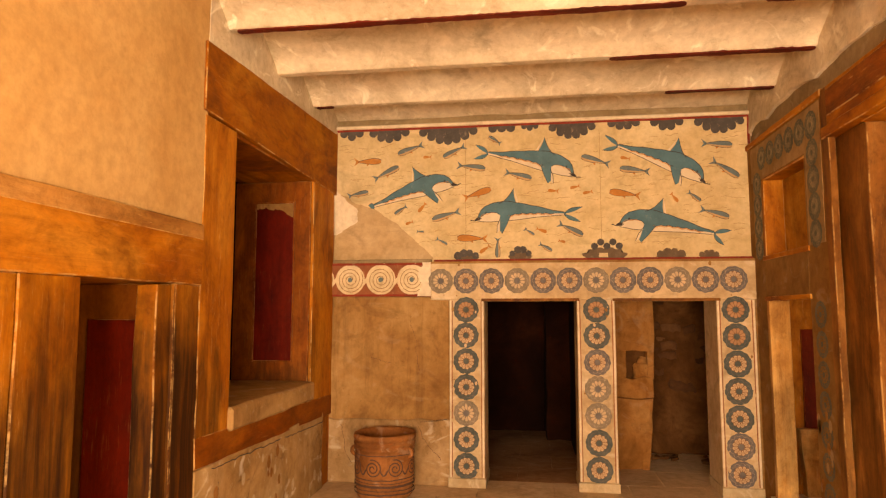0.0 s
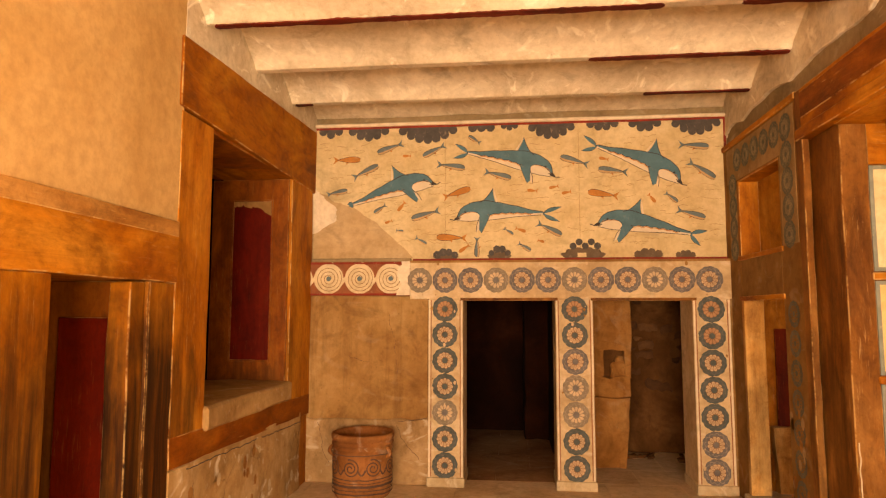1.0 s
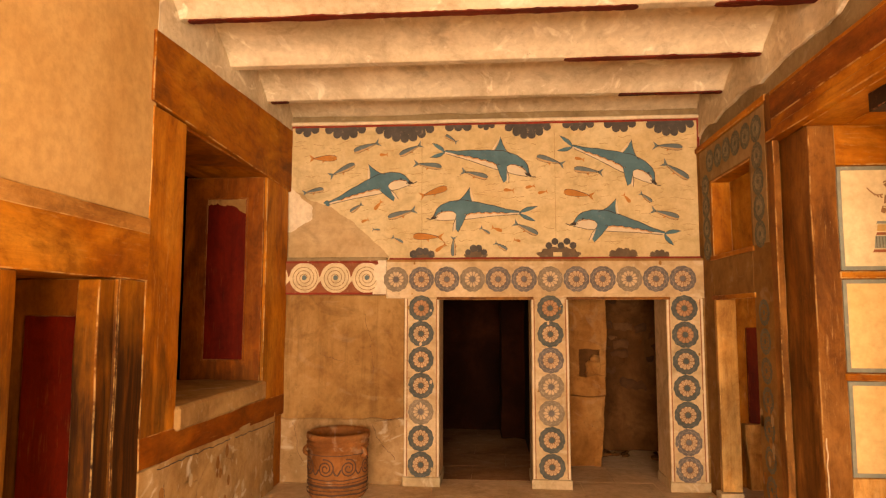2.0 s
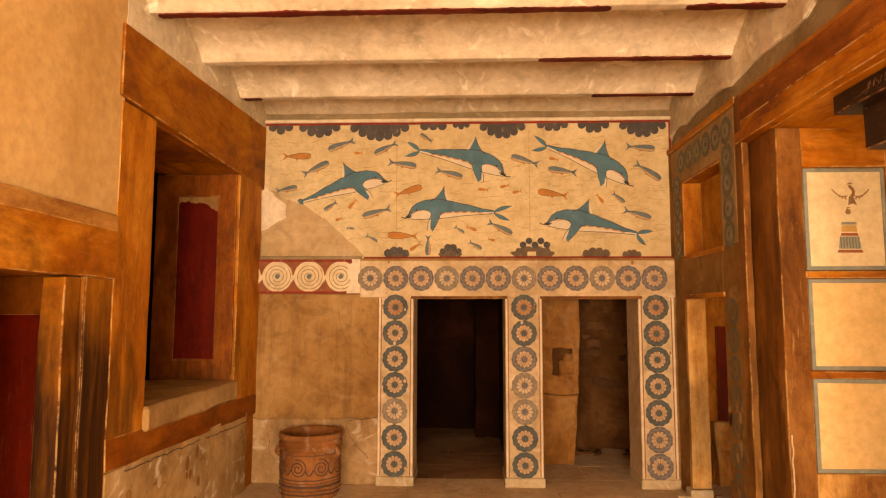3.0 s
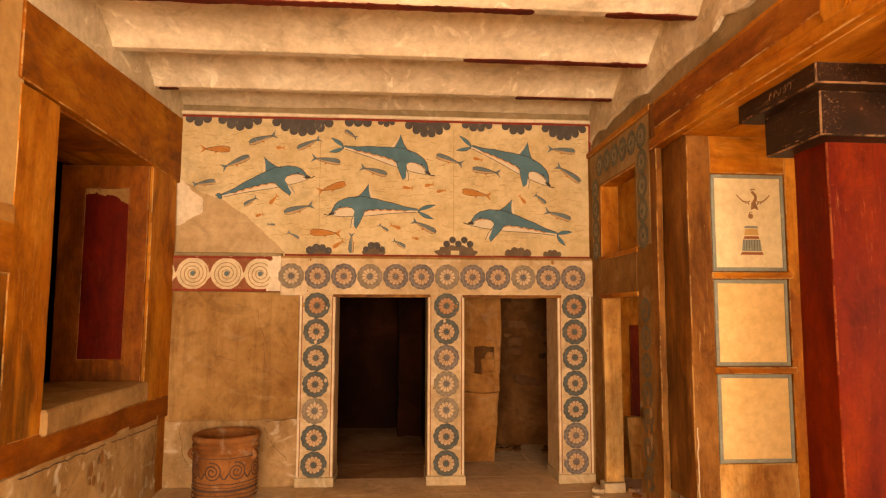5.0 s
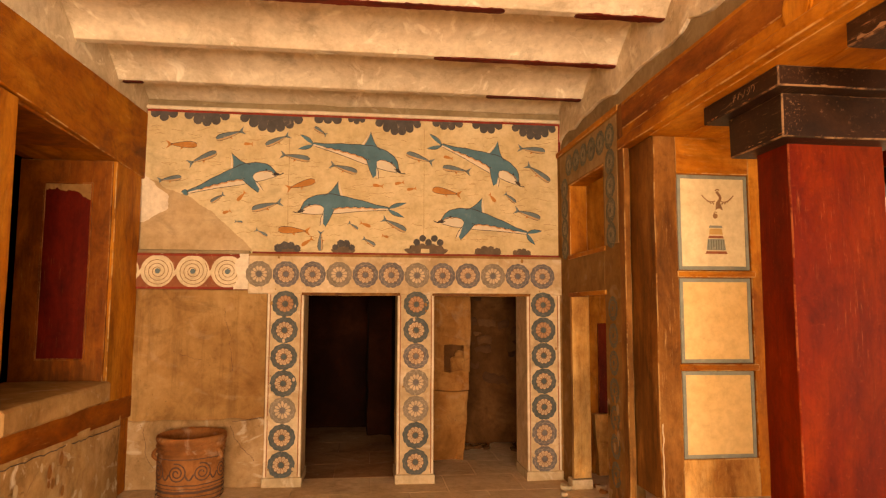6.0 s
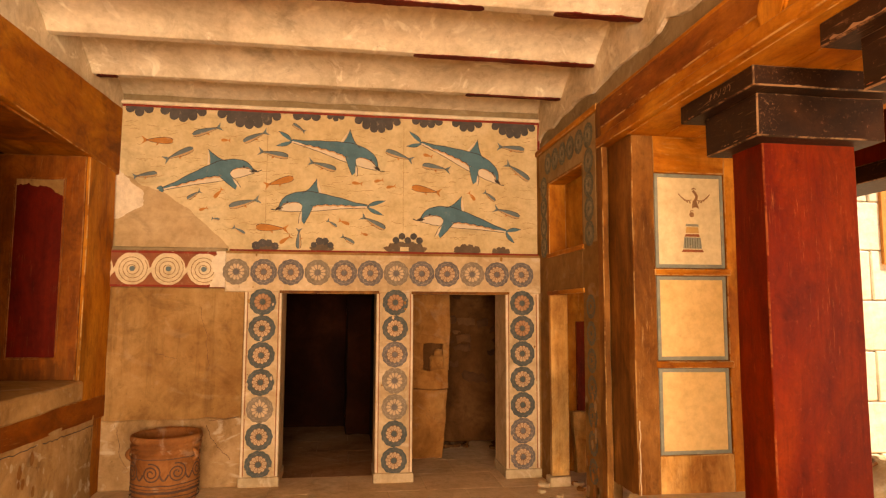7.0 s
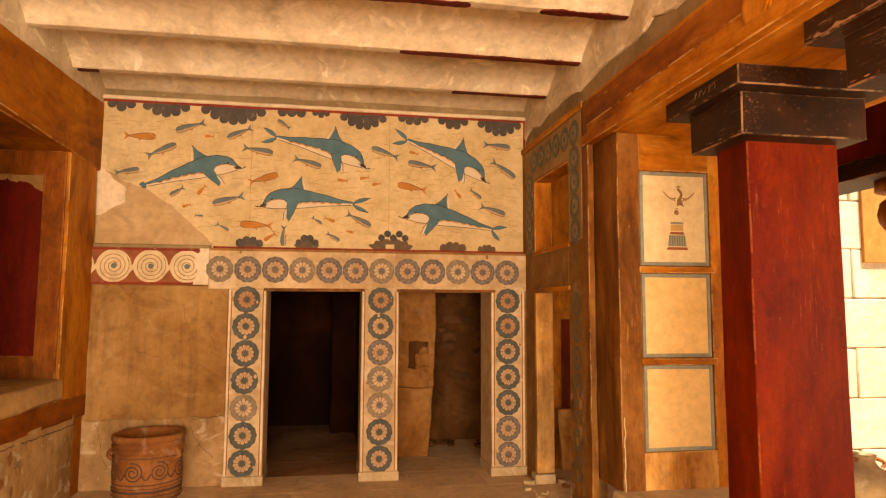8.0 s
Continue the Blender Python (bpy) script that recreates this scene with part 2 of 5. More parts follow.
W_black = wood("blackened_timber", 1, (0.011, 0.0035, 0.0012), (0.024, 0.0085, 0.003), (0.052, 0.020, 0.008), shine=0.22, rough=0.5, pale=0.95, grime=0.2, worn=(0.36, 0.20, 0.10))
M_redcol = wood("red_lacquer", 2, (0.085, 0.0045, 0.0006), (0.135, 0.0098, 0.0008), (0.185, 0.02, 0.002), rough=0.5, pale=0.8, grime=0.4, worn=(0.36, 0.10, 0.03), chips=0.6, shine=0.12)
speckled(W_black, 0.75, (0.20, 0.10, 0.05))
speckled(M_redcol, 0.45, (0.25, 0.045, 0.012))
M_redpan = wood("dark_red_paint", 2, (0.075, 0.0035, 0.0006), (0.115, 0.006, 0.0008), (0.15, 0.011, 0.0015), rough=0.5, pale=0.15, grime=0.5, shine=0.12)
M_redstrip = wood("red_soffit_paint", 0, (0.045, 0.006, 0.003), (0.12, 0.012, 0.006), (0.19, 0.04, 0.018), pale=0.6)
M_redline = paint("red_line_paint", (0.26, 0.03, 0.015), 0.4)
M_cream = plaster("fresco_cream", (0.58, 0.435, 0.225), (0.675, 0.535, 0.305), (0.735, 0.61, 0.375), 0.06, 0.85, 0.12, mottle=0.25)
M_rim = plaster("fresco_rim", (0.66, 0.54, 0.38), (0.76, 0.64, 0.47), (0.82, 0.72, 0.55), 0.0)
M_blue = paint("teal_blue_paint", (0.08, 0.175, 0.215), 0.3, wear=0.15)
M_belly = paint("pale_belly_paint", (0.67, 0.565, 0.40), 0.15, wear=0.1)
M_buff = paint("buff_orange_paint", (0.52, 0.33, 0.16), 0.3)
M_line = paint("dark_line_paint", (0.05, 0.04, 0.035), 0.3)
M_orange = paint("orange_paint", (0.50, 0.20, 0.045), 0.35)
M_slate = paint("slate_paint", (0.135, 0.175, 0.18), 0.35)
M_coral = paint("dark_coral_paint", (0.085, 0.074, 0.066), 0.4)
M_slatebrown = paint("slate_brown_paint", (0.15, 0.10, 0.06), 0.4)
M_rosbg = plaster("rosette_ground", (0.44, 0.30, 0.155), (0.63, 0.475, 0.285), (0.74, 0.60, 0.41), 0.25, 0.85, 0.2)
M_ros = [paint("rosette_teal", (0.085, 0.098, 0.088), 0.45, wear=0.3, worn=(0.30, 0.24, 0.16)), paint("rosette_grey", (0.155, 0.135, 0.125), 0.45, wear=0.45, worn=(0.42, 0.31, 0.20)),
         paint("rosette_faded", (0.24, 0.19, 0.13), 0.4, wear=0.6)]
M_net = paint("rosette_net", (0.36, 0.29, 0.22), 0.35, wear=0.3)
M_petaldark = paint("petal_gap", (0.24, 0.125, 0.06), 0.35, wear=0.3)
M_petal = [paint("petal_orange", (0.42, 0.225, 0.115), 0.35), paint("petal_cream", (0.57, 0.41, 0.25), 0.3), paint("petal_buff", (0.44, 0.28, 0.155), 0.3)]
M_fadebg = plaster("faded_painted_plaster", (0.17, 0.085, 0.026), (0.26, 0.138, 0.045), (0.34, 0.20, 0.075), 0.08, 0.85, 0.2)
M_fade = paint("faded_ring_paint", (0.13, 0.125, 0.085), 0.45, wear=0.5, worn=(0.32, 0.24, 0.13))
M_faderose = paint("faded_ring_light", (0.34, 0.27, 0.16), 0.4, wear=0.4)
M_panel = plaster("panel_cream", (0.62, 0.40, 0.16), (0.72, 0.49, 0.21), (0.77, 0.55, 0.26), 0.0, 0.8, 0.12, mottle=0.1)
M_panel_top = plaster("panel_pale_cream", (0.62, 0.50, 0.29), (0.71, 0.59, 0.36), (0.75, 0.62, 0.38), 0.0, 0.8, 0.12, mottle=0.1)
M_border = paint("grey_blue_border", (0.24, 0.25, 0.20), 0.35, wear=0.4)
M_clay = plaster("terracotta", (0.21, 0.078, 0.024), (0.36, 0.150, 0.050), (0.48, 0.255, 0.11), 0.12, 0.8, 0.4, mottle=0.95, drip=0.45)
M_claydark = paint("dark_slip", (0.10, 0.05, 0.03), 0.4, wear=0.5, worn=(0.40, 0.22, 0.11))
M_spiral = plaster("spiral_cream", (0.62, 0.48, 0.28), (0.72, 0.58, 0.37), (0.78, 0.66, 0.45), 0.1)
M_umber = paint("umber_line_paint", (0.27, 0.14, 0.06), 0.4)
M_faded_gold = paint("faded_gold", (0.50, 0.30, 0.10), 0.3)
M_chip = paint("chip_primer", (0.34, 0.20, 0.11), 0.4, wear=0.3)
M_rust = paint("rust_paint", (0.28, 0.09, 0.035), 0.4)


# ---- builders ----
def lattice(x0, x1, r, step):
    n = max(1, int((x1 - x0 - 2 * r) / step))
    return [x0] + [x0 + r + (x1 - x0 - 2 * r) * i / n for i in range(n + 1)] + [x1]


def slab(bm, x0, x1, y0, y1, z0, z1, step=0.3, wear=0.003, r=0.007, mat=0, freq=3.0, arris=None):
    """A box with worn, chamfered edges and a slightly uneven surface."""
    ax = [lattice(a, b, min(r, (b - a) * 0.3), step) for a, b in ((x0, x1), (y0, y1), (z0, z1))]
    n = [len(a) - 1 for a in ax]
    made = {}

    def vert(i, j, k):
        key = (i, j, k)
        if key not in made:
            p = Vector((ax[0][i], ax[1][j], ax[2][k]))
            ends = [i in (0, n[0]), j in (0, n[1]), k in (0, n[2])]
            if sum(ends) > 1:
                for d, q in enumerate(key):
                    if ends[d]:
                        inner = ax[d][1] if q == 0 else ax[d][-2]
                        p[d] += (inner - p[d]) * 0.45
            made[key] = bm.verts.new(p + noise.noise_vector(p * freq) * wear)
        return made[key]

    for d in range(3):
        a, b = [(1, 2), (2, 0), (0, 1)][d]
        for side in (0, n[d]):
            for i in range(n[a]):
                for j in range(n[b]):
                    quad = []
                    for di, dj in ((0, 0), (1, 0), (1, 1), (0, 1)):
                        key = [0, 0, 0]
                        key[d], key[a], key[b] = side, i + di, j + dj
                        quad.append(vert(*key))
                    f = bm.faces.new(quad if side else quad[::-1])
                    rim = i in (0, n[a] - 1) or j in (0, n[b] - 1)
                    f.material_index = arris if arris is not None and rim else mat
    return bm


def thing(name, loc, label, category="", group="", kind=""):
    ob = new(name)
    ob.location = loc
    ob.empty_display_size = 0.1
    return tagged(ob, label, category, group, kind)


def world_loc(ob):
    p = Vector(ob.location)
    while ob.parent:
        ob = ob.parent
        p += Vector(ob.location)
    return p


def part(name, bm, material, parent=None, label="", smooth=False):
    """Links a bmesh, drawn in world metres, as one mesh under a thing or a part."""
    me = bpy.data.meshes.new(name)
    if parent is not None:
        bmesh.ops.translate(bm, verts=bm.verts, vec=-world_loc(parent))
    bm.to_mesh(me)
    bm.free()
    for m in material if isinstance(material, (list, tuple)) else [material]:
        me.materials.append(m)
    if smooth:
        for p in me.polygons:
            p.use_smooth = True
    ob = new(name, me)
    if parent is not None:
        ob.parent = parent
    if label:
        ob["label"] = label
    return ob


def bar(name, box, material, parent=None, label="", **kw):
    if material.name in EDGES:
        return part(name, slab(bmesh.new(), *box, arris=1, **kw), [material, EDGES[material.name]], parent, label)
    return part(name, slab(bmesh.new(), *box, **kw), material, parent, label)


def setting(name, boxes, material, label, category, **kw):
    bm = bmesh.new()
    for b in boxes:
        slab(bm, *b, **kw)
    return tagged(part(name, bm, material), label, category, kind="structure")


def poly(bm, pts, P, off, mat=0):
    f = bm.faces.new([bm.verts.new(P(u, v, off)) for u, v in pts])
    f.material_index = mat
    return f


def ribbon(bm, pts, width, P, off, mat=0):
    """A painted line of even width."""
    left, right = [], []
    for i, (u, v) in enumerate(pts):
        a, b = pts[max(0, i - 1)], pts[min(len(pts) - 1, i + 1)]
        d = Vector((b[0] - a[0], b[1] - a[1])).normalized() * width / 2
        left.append(bm.verts.new(P(u - d.y, v + d.x, off)))
        right.append(bm.verts.new(P(u + d.y, v - d.x, off)))
    for i in range(len(pts) - 1):
        f = bm.faces.new((left[i], left[i + 1], right[i + 1], right[i]))
        f.material_index = mat


def finish_flat(bm, toward):
    bmesh.ops.triangulate(bm, faces=[f for f in bm.faces if len(f.verts) > 4])
    for f in bm.faces:
        f.normal_update()
        if f.normal.dot(Vector(toward)) < 0:
            f.normal_flip()
    return bm


def circle(u, v, r, n=24, lobes=0, depth=0.0, start=0.0):
    out = []
    for i in range(n):
        a = 2 * math.pi * i / n + start
        k = r * (1 - depth + depth * abs(math.cos(a * lobes / 2))) if lobes else r
        out.append((u + k * math.cos(a), v + k * math.sin(a)))
    return out


def lathe(bm, center, profile, n=40, mat=0, wobble=0.0):
    rings = []
    for r, z in profile:
        ring = []
        for i in range(n):
            a = 2 * math.pi * i / n
            p = Vector((r * math.cos(a), r * math.sin(a), z))
            p += noise.noise_vector(p * 4) * wobble
            ring.append(bm.verts.new(p + Vector(center)))
        rings.append(ring)
    for a, b in zip(rings, rings[1:]):
        for i in range(n):
            f = bm.faces.new((a[i], a[(i + 1) % n], b[(i + 1) % n], b[i]))
            f.material_index = mat
    bm.faces.new(rings[0][::-1])
    bm.faces.new(rings[-1])
    bmesh.ops.recalc_face_normals(bm, faces=bm.faces)
    return bm


def tube(bm, pts, radius, n=8, mat=0):
    rings = []
    for i, p in enumerate(pts):
        p = Vector(p)
        d = (Vector(pts[min(i + 1, len(pts) - 1)]) - Vector(pts[max(i - 1, 0)])).normalized()
        s = d.cross(Vector((0.13, 0.2, 0.97))).normalized()
        t = d.cross(s)
        rings.append([bm.verts.new(p + (s * math.cos(2 * math.pi * k / n) + t * math.sin(2 * math.pi * k / n)) * radius) for k in range(n)])
    for a, b in zip(rings, rings[1:]):
        for i in range(n):
            bm.faces.new((a[i], a[(i + 1) % n], b[(i + 1) % n], b[i])).material_index = mat
    bm.faces.new(rings[0][::-1])
    bm.faces.new(rings[-1])
    bmesh.ops.recalc_face_normals(bm, faces=bm.faces)


# ---- large structure ----
L, R, BACK = -1.63, 2.68, 5.0   # west wall, east wall, north wall
SOUTH = -7.0

setting("floor", [(-3.2, 9.5, SOUTH - 4, 9.2, -0.3, -0.012)], M_floor, "worn grey-brown stone paving with dusty joints", "floor", step=0.6)

# north wall: piers, band over the doors, the wall above and left of them
north = tagged(thing("wall_north", (0.5, BACK, 0), "north wall with two doorways and painted plaster", "wall", kind="structure"))
bar("plaster_face", (-1.75, -0.36, BACK + 0.045, BACK + 0.5, 0.0, 1.93), M_lower, north, "bare stained buff plaster", wear=0.008)
bm = slab(bmesh.new(), -1.75, -0.352, BACK + 0.022, BACK + 0.3, 0.0, 0.655, step=0.05, wear=0.012, r=0.01)
for v in bm.verts:
    if v.co.z > 0.62:
        v.co.z += 0.03 * noise.noise((v.co.x * 5, 0, 0)) + 0.012 * noise.noise((v.co.x * 21, 0, 0)) + (0.05 * max(0, v.co.x + 0.75))
part("dado", bm, M_foot, north, "cracked stained plaster dado")
bar("upper_wall", (-1.9, 2.95, BACK + 0.12, BACK + 0.5, 1.93, 4.5), M_grey, north)
bar("lintel_band", (-0.55, R, BACK, BACK + 0.5, 1.895, 2.275), M_rosbg, north, "cream lintel band with painted rosettes", wear=0.002)
bar("spiral_band", (-1.7, -0.55, BACK + 0.012, BACK + 0.5, 1.93, 2.29), M_rust, north, "rust-red band with running cream spirals", wear=0.002)
for x0, x1 in ((-0.355, 0.008), (0.948, 1.325), (2.298, 2.66)):
    bar("door_pier", (x0, x1, BACK, BACK + 0.5, 0.09, 1.895), M_rosbg, north, "cream door pier with painted rosettes", wear=0.002)
    bar("pier_base", (x0 - 0.012, x1 + 0.012, BACK - 0.02, BACK + 0.5, 0.0, 0.092), M_stone, north, "chipped stone base")
    for e, w, surface in ((x0 + 0.014, 0.008, M_rim), (x1 - 0.014, 0.008, M_rim), (x0 + 0.031, 0.004, M_rust), (x1 - 0.031, 0.004, M_rust)):
        bar("edge_stripe", (e - w, e + w, BACK - 0.004, BACK + 0.01, 0.1, 1.885), surface, north, r=0.001, wear=0.002, step=0.1)
bar("door_head", (-0.02, 0.975, BACK - 0.006, BACK + 0.1, 1.878, 1.908), W_pier, north, "thin worn wooden head strip", r=0.003)
bar("door_head", (1.305, 2.34, BACK - 0.006, BACK + 0.1, 1.878, 1.908), W_pier, north, "thin worn wooden head strip", r=0.003)
bar("corner_fill", (2.655, R + 0.2, BACK + 0.01, BACK + 0.5, 0.0, 1.93), M_fadebg, north)

# west wall, thick, with the big window and the low niche
setting("wall_west_top", [(L - 0.75, L + 0.004, 2.23, 5.5, 3.5, 4.5)], M_ceil, "cream smeared plaster above the lintel", "wall", wear=0.012, step=0.12)
setting("wall_west", [(L - 0.75, L, SOUTH, 2.26, 2.3, 4.5)], M_wall, "smooth ochre-yellow plaster wall above the timbers", "wall", wear=0.006)
setting("wall_west_dado", [(L - 0.75, L + 0.012, 2.218, 4.76, 0.0, 0.758), (L - 0.75, L - 0.08, 4.48, 5.5, 0.0, 3.5), (L - 0.75, L - 0.05, 2.28, 2.68, 0.0, 3.5)], M_dado, "rough stained plaster below the window sill", "wall", wear=0.018, step=0.12)
# added shell behind the window: blocks the sky, shade painted near-black
setting("wall_west_outer", [(-3.3, -3.1, SOUTH, 5.5, -0.3, 4.5), (-3.3, -1.7, 5.5, 5.7, -0.3, 4.5), (-3.3, -2.3, SOUTH - 0.2, SOUTH + 0.1, -0.3, 4.5), (-3.3, -2.4, SOUTH, 5.6, 3.6, 3.8)], M_dark, "added passage wall behind the window, shade in its near-black colour", "wall")

# east wall with window and door to the passage
setting("wall_east", [(R, R + 0.16, 4.70, 5.2, 0, 3.42), (R, R + 0.16, 3.36, 3.74, 0, 3.42), (R, R + 0.16, 3.74, 4.70, 3.01, 3.42),
                      (R, R + 0.16, 3.74, 4.70, 1.885, 2.265)], M_fadebg, "brown faded painted plaster wall with rings", "wall", wear=0.003)
setting("wall_east_upper", [(R + 0.05, R + 0.5, SOUTH, 5.2, 3.42, 3.75)], M_grey, "rough greyish plaster between beam and ceiling", "wall", wear=0.02, step=0.15)
bm = slab(bmesh.new(), R + 0.02, R + 0.5, SOUTH, 5.2, 3.60, 4.5, step=0.12, wear=0.02)
for v in bm.verts:
    if v.co.z < 3.7:
        v.co.z += 0.07 * noise.noise(v.co * 2.5) + 0.03 * noise.noise(v.co * 8)
tagged(part("wall_east_top", bm, M_ceil), "ragged cream plaster under the ceiling", "wall", kind="structure")
setting("wall_passage", [(4.35, 4.55, 4.0, 5.5, 0, 3.4), (R + 0.1, 4.5, 5.22, 5.5, 0, 3.4)], W_z, "ochre wooden panelling of the side passage", "wall")
setting("passage_ceiling", [(R + 0.2, 4.5, 3.3, 5.4, 3.3, 3.5)], W_y, "ochre boarded passage ceiling", "ceiling")

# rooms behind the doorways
# the darkness of these walls is shade put into the plaster colour
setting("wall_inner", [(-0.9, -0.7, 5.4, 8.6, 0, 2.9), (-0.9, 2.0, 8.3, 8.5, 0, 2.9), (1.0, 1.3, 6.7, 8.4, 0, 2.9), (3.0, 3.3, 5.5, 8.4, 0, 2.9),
                       (2.4, 3.0, 7.05, 8.4, 0, 2.9)], M_dark, "walls of the room behind the doorways, shade in their near-black colour", "wall", wear=0.02)
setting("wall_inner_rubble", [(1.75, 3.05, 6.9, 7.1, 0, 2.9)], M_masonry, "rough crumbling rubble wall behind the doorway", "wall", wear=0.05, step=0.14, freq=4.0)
bm = bmesh.new()
for b in ((1.25, 1.85, 6.03, 7.0, 0, 0.79), (1.25, 1.86, 6.036, 7.0, 0.796, 1.02), (1.25, 1.55, 6.04, 7.0, 1.0, 1.34), (1.80, 1.87, 6.045, 7.0, 1.0, 1.34), (1.25, 1.87, 6.03, 7.0, 1.32, 2.9)):
    slab(bm, *b, step=0.07, wear=0.022, freq=4.5)
for v in bm.verts:
    if v.co.x > 1.7 and v.co.z < 1.2:
        v.co.x -= 0.055 * ((1.2 - v.co.z) / 1.2) ** 1.5
    if 1.3 < v.co.x < 1.83 and 0.95 < v.co.z < 1.40:
        v.co.z += 0.05 * noise.noise((v.co.x * 14, 3, 1))
        v.co.x += 0.03 * noise.noise((v.co.z * 14, 7, 1))
ipier = tagged(part("wall_inner_pier", bm, M_pier), "broken plastered pier behind the doorway", "wall", kind="structure")
bar("exposed_stone", (1.64, 1.83, 6.055, 6.4, 0.98, 1.19), M_pier, ipier, "exposed stone in the broken plaster", step=0.04, wear=0.03, r=0.03, freq=7.0)
bar("exposed_stone", (1.70, 1.83, 6.09, 6.4, 1.13, 1.25), M_pier, ipier, "exposed stone in the broken plaster", step=0.04, wear=0.03, r=0.03, freq=9.0)
# back of the hollow: darker than the pier, its shade is painted
setting("wall_inner_hollow", [(1.28, 1.80, 6.14, 6.9, 0.9, 1.5)], M_masonry, "hollow broken into the pier, its shade in the brown colour", "wall")
setting("ceiling_inner", [(-1.0, 3.4, 5.4, 8.6, 2.3, 2.5)], M_dark, "ceiling of the inner room, shade in its near-black colour", "ceiling")
setting("wall_inner_stub", [(0.66, 1.02, 7.6, 8.3, 0, 2.9)], M_dark, "wall stub in the inner room, shade in its near-black colour", "wall", wear=0.03, step=0.15)


# ceiling: coves between narrow joists with remains of red paint below
def ceiling_profile():
    out = []
    for k in range(-11, 3):
        y = 2.55 + 0.9 * k
        for dy, z in ((-0.045, 3.806), (-0.036, 3.80), (0.036, 3.80), (0.045, 3.806), (0.08, 3.90), (0.16, 4.0), (0.34, 4.06), (0.44, 4.055), (0.60, 3.985), (0.74, 3.905), (0.83, 3.845)):
            out.append((y + dy, z))
    return out


def build_ceiling():
    bm = bmesh.new()
    prof = [p for p in ceiling_profile() if p[0] < BACK + 0.2]
    prof.append((BACK + 0.2, 4.09))
    nx = 60
    grid = []
    for y, z in prof:
        row = []
        for i in range(nx + 1):
            p = Vector((L - 0.1 + (R - L + 0.25) * i / nx, y, z))
            q = (noise.noise_vector(p * 2.2) * 0.012 + noise.noise_vector(p * 7) * 0.005) * (0.3 if z < 3.81 else 1.0)
            row.append(bm.verts.new(p + q))
        grid.append(row)
    for a, b in zip(grid, grid[1:]):
        for i in range(nx):
            bm.faces.new((a[i], a[i + 1], b[i + 1], b[i]))
    for y, x0, x1 in ((2.55, -1.58, 1.55), (2.55, 2.05, 2.72), (3.45, 1.15, 2.7), (4.35, -1.6, -1.42), (4.35, 1.75, 2.7), (1.65, -1.2, 2.0)):
        n = max(2, int((x1 - x0) / 0.02))
        a, b, c, d = [], [], [], []
        for i in range(n + 1):
            x = x0 + (x1 - x0) * i / n
            w = 0.032 + 0.014 * noise.noise((x * 5, y, 0)) + 0.010 * noise.noise((x * 31, y, 2)) - (0.02 if i in (0, n) else 0)
            lo = 3.791 + 0.004 * noise.noise((x * 5, y, 3))
            for lst, dy, z in ((a, -w, lo), (b, w, lo), (c, -w, lo + 0.05), (d, w, lo + 0.05)):
                lst.append(bm.verts.new((x, y + dy, z)))
        for i in range(n):
            for p, q in ((a, b), (c, a), (b, d)):
                bm.faces.new((p[i], p[i + 1], q[i + 1], q[i])).material_index = 1
    ob = part("ceiling", bm, [M_ceil, M_redstrip])
    for p in ob.data.polygons:
        p.use_smooth = p.material_index == 0 and abs(p.normal.z) < 0.93
    tagged(ob, "cream plaster ceiling in coves between joists with red paint remains", "ceiling", kind="structure")


build_ceiling()
setting("roof", [(-3.4, R + 0.5, SOUTH - 0.3, 9.0, 4.45, 4.7), (R + 0.3, 5.0, SOUTH - 0.3, 5.5, 3.6, 3.8)], M_grey, "plain roof slab above the ceilings", "roof", step=1.0)
setting("wall_south", [(-3.4, -1.6, SOUTH - 0.3, SOUTH, 0, 4.5), (-1.6, 2.8, SOUTH - 0.3, SOUTH, 3.25, 4.5), (2.8, 3.1, SOUTH - 0.3, SOUTH, 0, 4.5)], M_wall, "plain ochre wall with a wide opening", "wall", step=1.0)

# ---- window in the west wall ----
T = 0.018   # how far the timbers stand proud
win = thing("window_1", (L, 3.4, 0.72), "large timber-framed wall window with red painted reveals", "window", kind="structure")
bm = slab(bmesh.new(), L - 0.7, L + T, 2.19, BACK + 0.1, 3.06, 3.6, step=0.15, wear=0.006, arris=1)
for v in bm.verts:
    if v.co.z > 3.3:
        v.co.z += 0.046 * (v.co.y - 2.19) - 0.01
    else:
        v.co.z += 0.023 * (4.42 - v.co.y)
part("lintel", bm, [W_lintel, EDGES[W_lintel.name]], win, "heavy ochre timber lintel")
bar("jamb", (L - 0.7, L + T - 0.012, 2.22, 2.68, 0.95, 3.09), W_jamb, win, "ochre timber jamb", wear=0.005, step=0.15)
bar("jamb", (L - 0.70, L + T - 0.012, 4.385, BACK + 0.04, 0.86, 3.06), W_jamb, win, "ochre timber jamb", wear=0.005, step=0.15)
bar("corner_post", (L - 0.2, L + T - 0.03, 4.76, BACK + 0.03, 0.0, 0.74), W_niche, win, "scuffed timber corner post", wear=0.006)
bm = slab(bmesh.new(), L - 0.2, L + T - 0.006, 2.216, BACK + 0.03, 0.765, 0.968, step=0.15, wear=0.008, arris=1)
for v in bm.verts:
    v.co.z -= 0.022 * (v.co.y - 2.216)
part("bottom_rail", bm, [W_rail, EDGES[W_rail.name]], win, "dark worn timber rail under the sill")
bar("window_sill", (L - 0.85, L + T + 0.03, 2.66, 4.41, 0.93, 1.10), M_sill, win, "thick pale stone sill", step=0.08, wear=0.016, r=0.02)
y = 4.36
